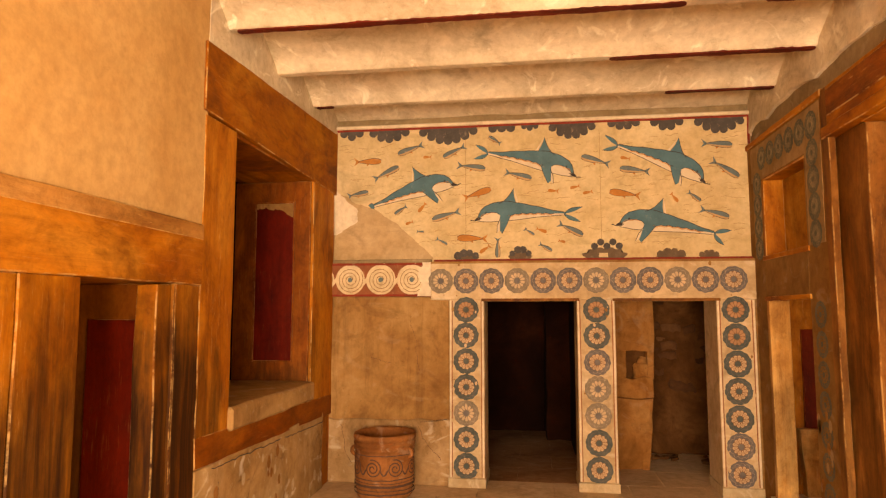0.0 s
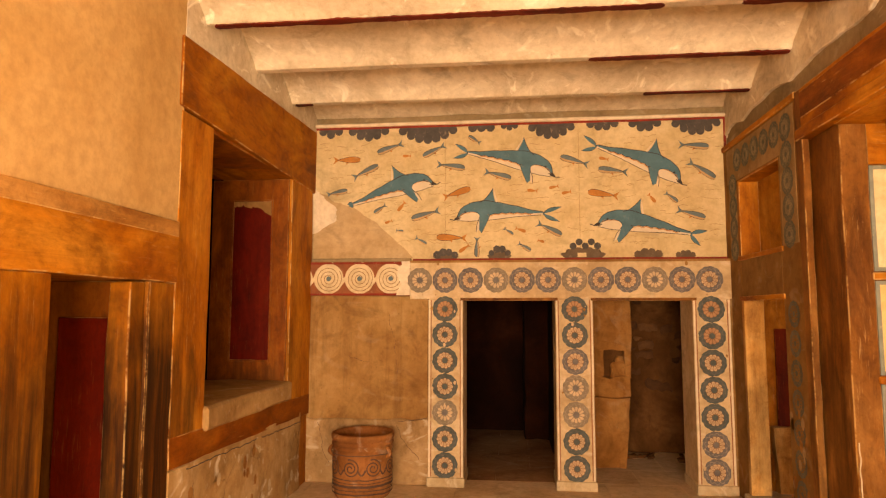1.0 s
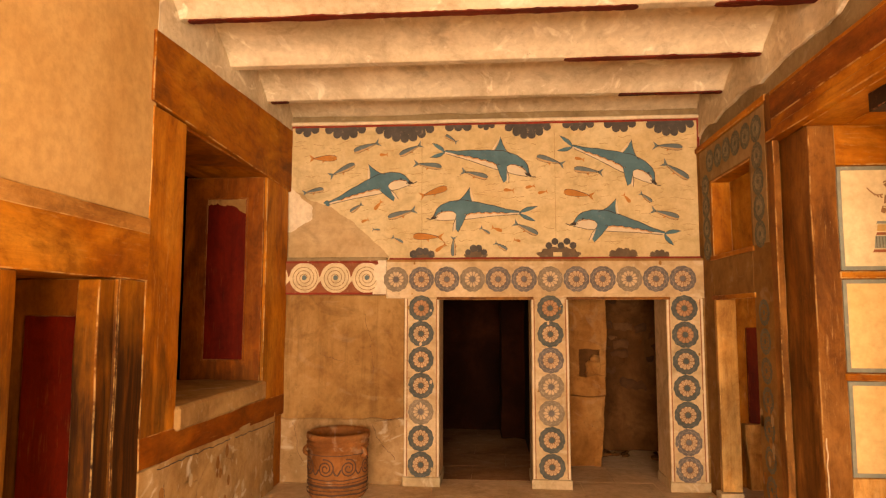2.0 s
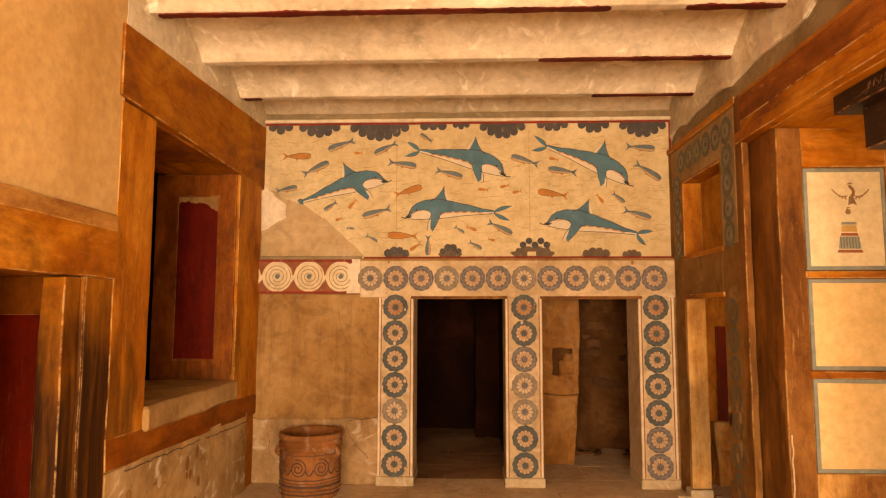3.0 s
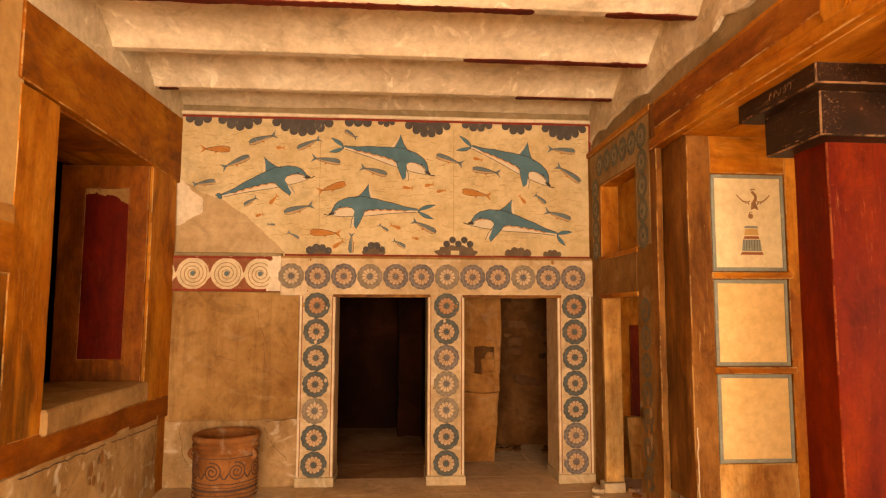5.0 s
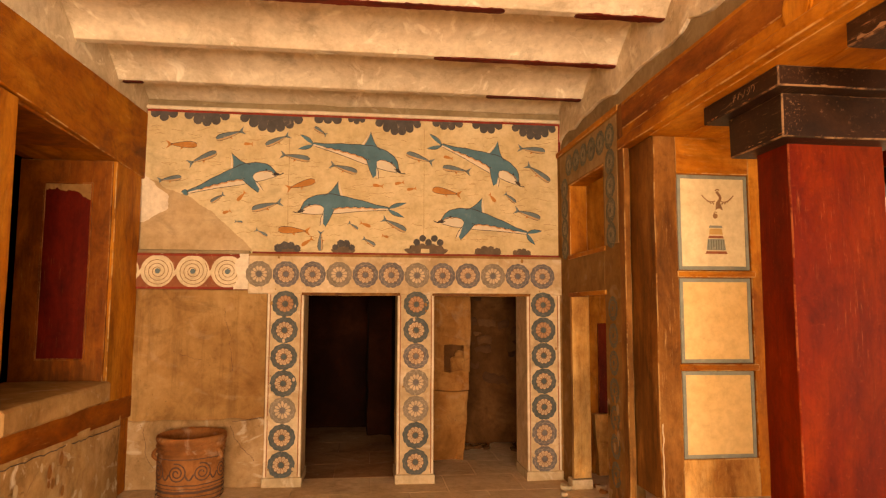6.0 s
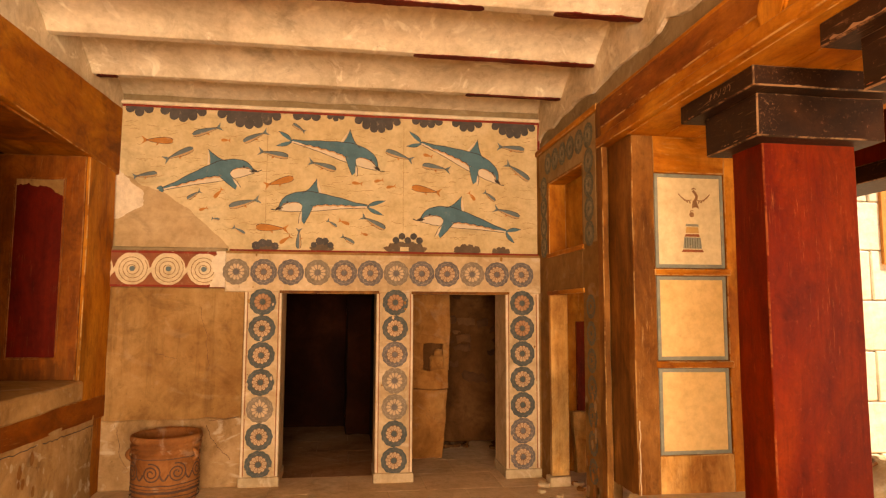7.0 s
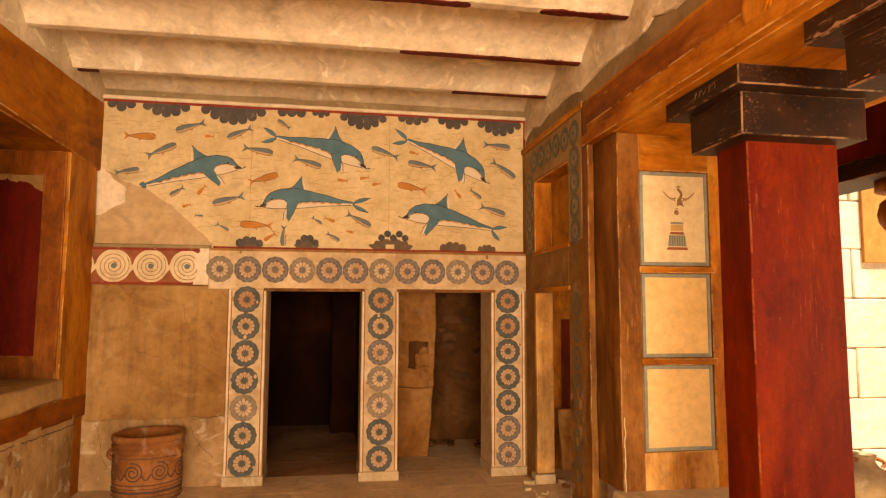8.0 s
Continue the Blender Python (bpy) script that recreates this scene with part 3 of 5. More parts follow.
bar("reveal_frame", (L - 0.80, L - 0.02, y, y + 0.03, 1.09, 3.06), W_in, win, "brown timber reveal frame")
red = bar("red_panel", (L - 0.575, L - 0.19, y - 0.004, y + 0.01, 1.30, 2.84), M_redpan, win, "dark red painted panel", r=0.002)
for b in ((L - 0.59, L - 0.575, 1.285, 2.855), (L - 0.19, L - 0.175, 1.285, 2.855), (L - 0.575, L - 0.19, 1.285, 1.30), (L - 0.575, L - 0.19, 2.84, 2.855)):
    bar("panel_bead", (b[0], b[1], y - 0.012, y + 0.01, b[2], b[3]), W_in, red, "thin worn timber bead", r=0.003)
bm = bmesh.new()
last = None
for i in range(25):
    x = L - 0.573 + 0.38 * i / 24
    z = 2.79 - 0.10 * (i / 24) ** 4 + 0.05 * noise.noise((x * 12, 1, 0)) + 0.02 * noise.noise((x * 50, 1, 0))
    if last:
        poly(bm, [last, (x, z), (x, 2.838), (last[0], 2.838)], lambda u, v, off: Vector((u, y - 0.004 - off, v)), 0.003)
    last = (x, z)
part("bare_patch", finish_flat(bm, (0, -1, 0)), M_lower, red, "bare patch where the red has gone")
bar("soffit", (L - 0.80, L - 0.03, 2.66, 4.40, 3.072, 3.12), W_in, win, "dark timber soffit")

# ---- niche and timbers beside it ----
frame_w = thing("door_1", (L, 1.5, 0), "low timber-framed niche with dark red panel inside", "door", kind="structure")
bar("beam", (L - 0.6, L + T + 0.01, SOUTH, 2.205, 1.94, 2.335), W_y, frame_w, "heavy ochre timber beam with scuffs", wear=0.006, step=0.15)
bar("faded_edge", (L - 0.1, L + T + 0.014, SOUTH, 2.2, 2.235, 2.338), W_faded, frame_w, "paler faded upper edge of the beam", wear=0.005, step=0.12)
bar("post", (L - 0.6, L + T - 0.01, 1.925, 2.212, 0.0, 1.94), W_niche, frame_w, "scorched timber post", wear=0.006, step=0.12)
bar("post_strip", (L - 0.15, L + T - 0.03, 1.76, 1.915, 0.0, 1.93), W_niche, frame_w, "scorched inner post with split edge", wear=0.01, step=0.08)
bar("split_edge", (L - 0.05, L + T - 0.012, 1.912, 1.928, 0.0, 1.93), W_niche, frame_w, "pale splintered edge", wear=0.012, step=0.05, r=0.004)
bar("plank", (L - 0.6, L + T - 0.01, 0.70, 1.09, 0.0, 1.94), W_niche, frame_w, "scorched upright plank", wear=0.005, step=0.15)
bar("plank", (L - 0.6, L + T - 0.014, -0.2, 0.695, 0.0, 1.94), W_niche, frame_w, "scorched upright plank", wear=0.005, step=0.15)
bar("plank", (L - 0.6, L + T - 0.01, SOUTH, -0.205, 0.0, 1.94), W_niche, frame_w, "scorched upright plank", wear=0.005, step=0.3)
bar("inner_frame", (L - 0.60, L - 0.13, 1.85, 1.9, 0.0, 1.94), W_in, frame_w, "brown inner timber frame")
bar("red_panel", (L - 0.50, L - 0.175, 1.835, 1.86, 0.0, 1.725), M_redpan, frame_w, "dark red painted panel", r=0.003)

# ---- east side: beam, pier with painted panels, bench ----
bench = tagged(bar("bench", (R - 0.01, 4.3, SOUTH, 2.9, -0.02, 0.40), M_stone, None, step=0.25, wear=0.012, r=0.02), "low stone parapet bench carrying the pillars", "bench", kind="structure")
ebeam = thing("beam_east", (R, 1.0, 3.05), "long painted timber beam over the pillars", "beam", kind="structure")
bar("beam_body", (R - 0.01, 4.1, SOUTH, 3.33, 3.05, 3.43), W_y, ebeam, wear=0.006, step=0.2)
bar("red_field", (R - 0.018, R + 0.02, SOUTH, 3.25, 3.20, 3.40), W_red, ebeam, "red-brown painted field", wear=0.004)
bar("lower_fillet", (R - 0.03, R + 0.05, SOUTH, 3.33, 3.045, 3.13), W_y, ebeam, "ochre lower fillet", wear=0.004)
bm = bmesh.new()
for k, (r0, x) in enumerate(((0.11, R - 0.021), (0.095, R - 0.026))):
    top = [bm.verts.new((x, 1.07 + r0 * math.cos(a * math.pi / 16), 3.20 + r0 * math.sin(a * math.pi / 16))) for a in range(32)]
    low = [bm.verts.new((R, v.co.y, v.co.z)) for v in top]
    bm.faces.new(top)
    for a in range(32):
        bm.faces.new((top[a], low[a], low[(a + 1) % 32], top[(a + 1) % 32]))
bmesh.ops.recalc_face_normals(bm, faces=bm.faces)
part("boss", bm, W_z, ebeam, "round ochre boss")
for i in range(5):
    bar("soffit_board", (R + 0.02 + 0.28 * i, R + 0.294 + 0.28 * i, SOUTH, 2.83, 3.03, 3.052), W_y, ebeam, "ochre soffit board", r=0.004)

pier = thing("wall_pier", (3.14, 3.1, 0.4), "ochre timber pier with three painted panels", "pier", kind="structure")
PY = 2.83
bar("pier_core", (R + 0.058, 3.60, PY + 0.03, 3.33, 0.38, 3.05), W_pier, pier, "dark worn timber side", wear=0.004)
bar("corner_post", (R + 0.05, 2.905, PY, PY + 0.12, 0.38, 3.04), W_pier, pier, "worn timber corner post", wear=0.007, step=0.12)
bar("side_post", (3.475, 3.61, PY + 0.004, PY + 0.12, 0.38, 3.04), W_z, pier, "ochre timber post")
bar("top_rail", (2.9, 3.48, PY + 0.006, PY + 0.12, 2.755, 3.04), W_x, pier, "ochre top rail")
bar("base_rail", (2.9, 3.48, PY + 0.006, PY + 0.12, 0.39, 0.668), W_pale, pier, "worn ochre base rail", wear=0.006)
bar("edge_strip", (R - 0.012, R + 0.04, 3.25, 3.36, 0.0, 3.43), W_pier, pier, "pale worn timber edge strip", wear=0.006, step=0.1)


def painted_panel(z0, z1, ground):
    p = bar("panel", (2.915, 3.47, PY + 0.02, PY + 0.05, z0, z1), ground, pier, "cream painted panel with grey-blue border", r=0.003)
    w = 0.027
    for b in ((2.915, 2.915 + w, z0, z1), (3.47 - w, 3.47, z0, z1), (2.915 + w, 3.47 - w, z0, z0 + w), (2.915 + w, 3.47 - w, z1 - w, z1)):
        bar("border", (b[0], b[1], PY + 0.016, PY + 0.03, b[2], b[3]), M_border, p, "grey-blue border", r=0.002)
    return p


p_top = painted_panel(2.035, 2.747, M_panel_top)
painted_panel(1.352, 1.972, M_panel)
painted_panel(0.672, 1.292, M_panel)
for z in (2.002, 1.322):
    bar("ledge", (2.89, 3.5, PY - 0.015, PY + 0.1, z - 0.024, z + 0.024), W_x, pier, "thin worn wooden ledge", wear=0.004, step=0.08)


def panel_map(u, v, off):
    return Vector((u, PY + 0.019 - off, v))


bm = bmesh.new()
for s in (-1, 1):
    arc = [(3.235 + s * (0.022 + 0.105 * k / 10), 2.553 - 0.012 * math.sin(k / 10 * 3.14) + 0.045 * (k / 10) ** 2) for k in range(11)]
    ribbon(bm, arc, 0.008, panel_map, 0.0022)
    for k in range(2, 10, 2):
        ribbon(bm, [arc[k], (arc[k][0] - s * 0.012, arc[k][1] - 0.026 + 0.002 * k)], 0.010, panel_map, 0.0026)
hook = [(3.238 + 0.018 * math.sin(k * 0.55), 2.545 + 0.0115 * k) for k in range(8)]
ribbon(bm, hook, 0.022, panel_map, 0.003)
ribbon(bm, [(3.216, 2.632), (3.232, 2.642), (3.25, 2.636)], 0.010, panel_map, 0.0032)
poly(bm, [(3.222, 2.548), (3.252, 2.548), (3.275, 2.482), (3.246, 2.498), (3.214, 2.486)], panel_map, 0.0034)
poly(bm, circle(3.212, 2.44, 0.02, 10), panel_map, 0.002)
ribbon(bm, [(3.196, 2.43), (3.206, 2.47), (3.226, 2.468)], 0.008, panel_map, 0.0028)
part("motif", finish_flat(bm, (0, -1, 0)), M_umber, p_top, "small dark curved motif")
bm = bmesh.new()
for i, (z, h) in enumerate(((2.155, 0.02), (2.182, 0.085), (2.272, 0.02), (2.3, 0.045), (2.35, 0.018))):
    k = 0.09 - 0.028 * i / 2
    k = max(k, 0.055)
    poly(bm, [(3.212 - k, z), (3.212 + k, z), (3.212 + k * 0.86, z + h), (3.212 - k * 0.86, z + h)], panel_map, 0.002, (0, 1, 0, 2, 1)[i])
for i in range(7):
    u = 3.212 + (i - 3) * 0.02
    poly(bm, [(u - 0.003, 2.185), (u + 0.003, 2.185), (u + 0.003, 2.262), (u - 0.003, 2.262)], panel_map, 0.003, 3)
part("motif", finish_flat(bm, (0, -1, 0)), [M_rust, M_border, M_faded_gold, M_fade], p_top, "small striped bell-shaped motif")


# split lower edge of the corner post
bm = bmesh.new()
ribbon(bm, [(R + 0.064 + 0.010 * noise.noise((k * 0.33, 4, 0)), 0.40 + 0.025 * k) for k in range(22)], 0.009, lambda u, v, off: Vector((u, PY - 0.007 - off, v)), 0.002)
part("split_edge", finish_flat(bm, (0, -1, 0)), M_stone, pier, "pale splintered edge")

# ---- pillars with stepped black capitals ----
def pillar(dy):
    p = thing("pillar", (3.265, 1.80 + dy, 0.40), "square red lacquered pillar with stepped black capital", "pillar", "pillars of the side bay")
    shaft = bar("shaft", (2.971, 3.559, 1.626 + dy, 1.932 + dy, 0.40, 2.68), M_redcol, p, "worn dark red shaft", step=0.12, wear=0.004, r=0.008)
    for x, w, h in ((3.07, 0.05, 0.24), (3.24, 0.09, 0.26)):
        bm = bmesh.new()
        poly(bm, [(x + w * math.cos(a * 0.524) * (1 + 0.3 * noise.noise((a, x, 1))), 0.52 + (h - 0.12) * math.sin(a * 0.524) * (1 + 0.2 * noise.noise((a, x, 5)))) for a in range(12)], lambda u, v, off: Vector((u, 1.622 + dy - off, v)), 0.001)
        part("flaked_patch", finish_flat(bm, (0, -1, 0)), M_rim, shaft, "pale patch where paint has flaked")
    bar("capital_block", (2.852, 3.64, 1.490 + dy, 2.015 + dy, 2.672, 2.916), W_black, p, "blackened timber block", step=0.1, wear=0.005, r=0.008)
    top = bar("capital_slab", (2.764, 3.73, 1.385 + dy, 2.155 + dy, 2.918, 3.034), W_black, p, "blackened timber slab with chipped edges", step=0.1, wear=0.005, r=0.008)
    r3 = random.Random(int(-dy * 10))
    # pale chips along the arrises of slab and block
    for i in range(26):
        y0 = r3.uniform(1.40, 2.12) + dy
        bm = bmesh.new()
        if i < 16:
            side, z0, x0 = True, r3.choice((2.922, 3.028, 2.69, 2.90)), 0
            x0 = 2.764 if z0 > 2.915 else 2.852
            y0 = min(y0, 1.97 + dy) if x0 > 2.8 else y0
            y0 = max(y0, 1.51 + dy) if x0 > 2.8 else y0
        else:
            side, z0, x0 = False, r3.choice((2.924, 2.69, 2.906)), r3.uniform(2.88, 3.6)
        w, h = r3.uniform(0.004, 0.022), r3.uniform(0.0015, 0.0045)
        blot = [(w * math.cos(a * 0.785) * (1 + 0.5 * noise.noise((a, i, 1))), h * math.sin(a * 0.785) * (1 + 0.5 * noise.noise((a, i, 4)))) for a in range(8)]
        if side:
            poly(bm, blot, lambda u, v, off: Vector((x0 - 0.006 - off, y0 + u, z0 + v)), 0.001)
        else:
            face = (1.385 if z0 > 2.915 else 1.490) + dy
            poly(bm, blot, lambda u, v, off: Vector((x0 + u, face - 0.006 - off, z0 + v)), 0.001)
        part("paint_chip", finish_flat(bm, (-1, -1, 0)), r3.choice((M_chip, M_chip, M_rust)), top, "pale chip in the black paint")
    if dy == 0:
        bm = bmesh.new()
        for i in range(5):
            y0 = 1.60 + 0.045 * i
            ribbon(bm, [(y0 + 0.016 * math.cos(a * 0.9 + i), 2.972 + 0.020 * math.sin(a * 0.9 * (1 + 0.2 * i))) for a in range(6)], 0.005, lambda u, v, off: Vector((2.757 - off, u, v)), 0.001)
        part("scratch", finish_flat(bm, (-1, 0, 0)), M_chip, top, "pale scratched scrawl")
    if dy < -1 and dy > -2:
        bm = bmesh.new()
        edge = [(1.42 + dy + 0.66 * i / 24, 2.923 + max(0.0, 0.006 + 0.022 * noise.noise((i * 0.45, 5, 2)))) for i in range(25)]
        for (ya, za), (yb, zb) in zip(edge, edge[1:]):
            poly(bm, [(ya, 2.921), (yb, 2.921), (yb, zb), (ya, za)], lambda u, v, off: Vector((2.757 - off, u, v)), 0.001)
        part("chipped_edge", finish_flat(bm, (-1, 0, 0)), M_chip, top, "pale broken edge")
    return p


for k in range(4):
    pillar(-1.262 * k)

# ---- the painted frieze over the doors ----
FY = 5.10
fresco = thing("fresco", (0.54, FY, 2.3), "cream painted plaster frieze with blue and orange shapes", "fresco")
bar("plaster_panel", (-1.66, 2.72, FY, FY + 0.03, 2.295, 3.80), M_cream, fresco, "cream plaster ground with fine cracks", wear=0.002, r=0.003)


def fresco_map(u, v, off):
    return Vector((u, FY - 0.002 - off, v))


def painted(name, bm, mats, label="", parent=None, toward=(0, -1, 0)):
    return part(name, finish_flat(bm, toward), mats, parent or fresco, label)


bar("rim", (-1.66, 2.75, FY - 0.03, FY + 0.03, 3.772, 3.81), M_rim, fresco, "pale raised plaster rim", wear=0.004, step=0.1, r=0.01)
bar("rim", (2.715, 2.75, FY - 0.02, FY + 0.03, 3.55, 3.775), M_rim, fresco, "pale raised plaster rim", wear=0.006, step=0.08, r=0.01)
bar("red_line", (-1.64, 2.71, FY - 0.006, FY + 0.01, 3.75, 3.774), M_redline, fresco, "dark red border line", step=0.06, wear=0.004, r=0.002)
bar("red_line", (2.69, 2.715, FY - 0.006, FY + 0.01, 2.30, 3.76), M_redline, fresco, "dark red border line", step=0.06, wear=0.003, r=0.002)
bar("red_line", (-1.645, -1.62, FY - 0.006, FY + 0.01, 3.10, 3.75), M_redline, fresco, "dark red border line", step=0.06, wear=0.003, r=0.002)
bar("red_line", (-0.53, 2.70, FY - 0.03, FY + 0.01, 2.298, 2.322), M_redline, fresco, "dark red border line", step=0.06, wear=0.003, r=0.003)
bar("shelf", (-0.55, 2.72, FY - 0.095, FY + 0.01, 2.272, 2.298), M_lower, fresco, "thin grey-brown ledge", step=0.1, wear=0.004, r=0.004)


def eased(table, s):
    """A smooth curve through a few heights along a body."""
    for (a, ha), (b, hb) in zip(table, table[1:]):
        if s <= b:
            k = (s - a) / (b - a)
            return ha + (hb - ha) * (0.6 * k + 0.4 * k * k * (3 - 2 * k))
    return table[-1][1]


BACKLINE = ((0, 0.024), (0.1, 0.046), (0.33, 0.122), (0.5, 0.172), (0.65, 0.208), (0.80, 0.200), (0.90, 0.168), (0.96, 0.122), (1.0, 0.04))
SIDELINE = ((0, 0.006), (0.1, 0.012), (0.3, 0.034), (0.5, 0.046), (0.64, 0.036), (0.70, 0.012), (0.77, 0.080), (0.88, 0.088), (0.95, 0.055), (1.0, 0.016))
UNDERLINE = ((0, -0.012), (0.3, -0.012), (0.6, -0.026), (0.85, -0.022), (1.0, -0.004))


def swimmer(nose, tail, fin, flip, fl1, fl2):
    """A plain blue curved shape with a pale underside, a back fin, a paddle and a forked end."""
    bm = bmesh.new()
    nose, tail = Vector(nose), Vector(tail)
    axis = nose - tail
    size = axis.length
    axis.normalize()
    up = Vector((-axis.y, axis.x))
    if up.y < 0:
        up = -up

    def at(s, h):
        p = tail + axis * (size * s) + up * (size * h)
        return (p.x, p.y)

    n = 44
    steps = [i / n for i in range(n + 1)]
    top = [at(s, eased(BACKLINE, s)) for s in steps]
    side = [at(s, eased(SIDELINE, s) + (0.006 * math.sin(s * 70) if 0.12 < s < 0.64 else 0)) for s in steps]
    under = [at(s, eased(UNDERLINE, s)) for s in steps]
    for i in range(n):
        poly(bm, [top[i], top[i + 1], side[i + 1], side[i]], fresco_map, 0.002, 0)
        poly(bm, [side[i], side[i + 1], under[i + 1], under[i]], fresco_map, 0.0014, 1)
    ribbon(bm, top, 0.007, fresco_map, 0.0026, 2)
    ribbon(bm, under[1:], 0.006, fresco_map, 0.0026, 2)
    ribbon(bm, side[5:], 0.006, fresco_map, 0.0027, 2)
    ribbon(bm, [(u, v - 0.010) for u, v in side[6:29]], 0.008, fresco_map, 0.0025, 3)
    # back fin, with a pale sliver behind it
    f = Vector(fin)
    a, b = Vector(at(0.535, 0.165)), Vector(at(0.735, 0.185))
    lead = [b.lerp(f, k / 6) - up * (0.025 * math.sin(math.pi * k / 6)) for k in range(7)]
    back = [a.lerp(f, k / 6) + axis * (0.010 * math.sin(math.pi * k / 6)) for k in range(7)]
    for k in range(5):
        poly(bm, [tuple(lead[k]), tuple(lead[k + 1]), tuple(back[k + 1]), tuple(back[k])], fresco_map, 0.0022, 0)
    poly(bm, [tuple(lead[5]), tuple(f), tuple(back[5])], fresco_map, 0.0022, 0)
    ribbon(bm, [tuple(p) for p in lead], 0.006, fresco_map, 0.0028, 2)
    poly(bm, [tuple(f), tuple(a - axis * 0.022 + up * 0.012), tuple(a + up * 0.012)], fresco_map, 0.0015, 1)
    # dark hooked tip and face marks
    ribbon(bm, [at(0.95, 0.028), at(1.0, 0.022), at(1.035, 0.004), at(1.085, 0.018)], 0.010, fresco_map, 0.003, 2)
    poly(bm, [at(0.965, 0.008), at(0.99, 0.05), at(1.035, 0.02), at(1.03, 0.0)], fresco_map, 0.0029, 2)
    ribbon(bm, [at(0.78, 0.075), at(0.83, 0.088), at(0.88, 0.070), at(0.93, 0.078), at(0.965, 0.045)], 0.005, fresco_map, 0.0028, 3)
    poly(bm, [tuple(p) for p in circle(*at(0.90, 0.092), 0.010, 10)], fresco_map, 0.003, 2)
    # paddle with a pale leading half
    q = Vector(flip)
    r0, r1 = Vector(at(0.615, 0.03)), Vector(at(0.735, 0.05))
    m0, m1 = r0.lerp(q, 0.55) - axis * 0.006, r1.lerp(q, 0.55) + axis * 0.012
    poly(bm, [tuple(r0), tuple(m0), tuple(q), tuple(q + axis * 0.022 + up * 0.035), tuple(m1), tuple(r1)], fresco_map, 0.003, 0)
    e = [r1 + up * -0.03, m1 + axis * 0.028, q + axis * 0.055 + up * 0.012]
    poly(bm, [tuple(r1), tuple(e[0] + axis * 0.012), tuple(e[1]), tuple(e[2]), tuple(q + axis * 0.022 + up * 0.035), tuple(m1)], fresco_map, 0.0023, 1)
    ribbon(bm, [tuple(p) for p in e], 0.006, fresco_map, 0.0031, 2)
    ribbon(bm, [tuple(r0), tuple(m0), tuple(q)], 0.005, fresco_map, 0.0032, 2)
    # forked end: two curved lobes
    poly(bm, circle(tail.x, tail.y, size * 0.020, 12), fresco_map, 0.0012, 0)
    for e, lift in ((fl1, 0.0016), (fl2, 0.0018)):
        e = Vector(e)
        d = e - tail
        side_dir = Vector((-d.y, d.x)).normalized()
        if side_dir.dot(axis) < 0:
            side_dir = -side_dir
        outer = [tail.lerp(e, k / 6) + side_dir * 0.030 * math.sin(math.pi * (k / 6) ** 0.8) for k in range(7)]
        inner = [tail.lerp(e, k / 6) - side_dir * 0.012 * math.sin(math.pi * k / 6) for k in range(7)]
        poly(bm, [tuple(tail), tuple(outer[1]), tuple(inner[1])], fresco_map, lift, 0)
        for k in range(1, 5):
            poly(bm, [tuple(outer[k]), tuple(outer[k + 1]), tuple(inner[k + 1]), tuple(inner[k])], fresco_map, lift, 0)
        poly(bm, [tuple(outer[5]), tuple(e), tuple(inner[5])], fresco_map, lift, 0)
        ribbon(bm, [tuple(p) for p in outer], 0.005, fresco_map, 0.0027, 2)
    return painted("blue_shape", bm, [M_blue, M_belly, M_line, M_orange], "long curved blue shape with pale underside")


swimmer((-0.312, 3.112), (-1.192, 2.916), (-0.773, 3.339), (-0.494, 2.932), (-1.257, 2.921), (-1.245, 2.889))
swimmer((0.939, 3.181), (0.054, 3.457), (0.650, 3.611), (0.680, 3.118), (-0.082, 3.559), (-0.103, 3.404))
swimmer((2.232, 3.082), (1.407, 3.492), (2.019, 3.558), (1.969, 3.067), (1.275, 3.614), (1.246, 3.454))
swimmer((-0.061, 2.730), (0.843, 2.790), (0.322, 3.072), (0.196, 2.592), (1.035, 2.859), (1.013, 2.705))
swimmer((1.400, 2.649), (2.331, 2.558), (1.848, 2.931), (1.612, 2.475), (2.500, 2.586), (2.422, 2.437))


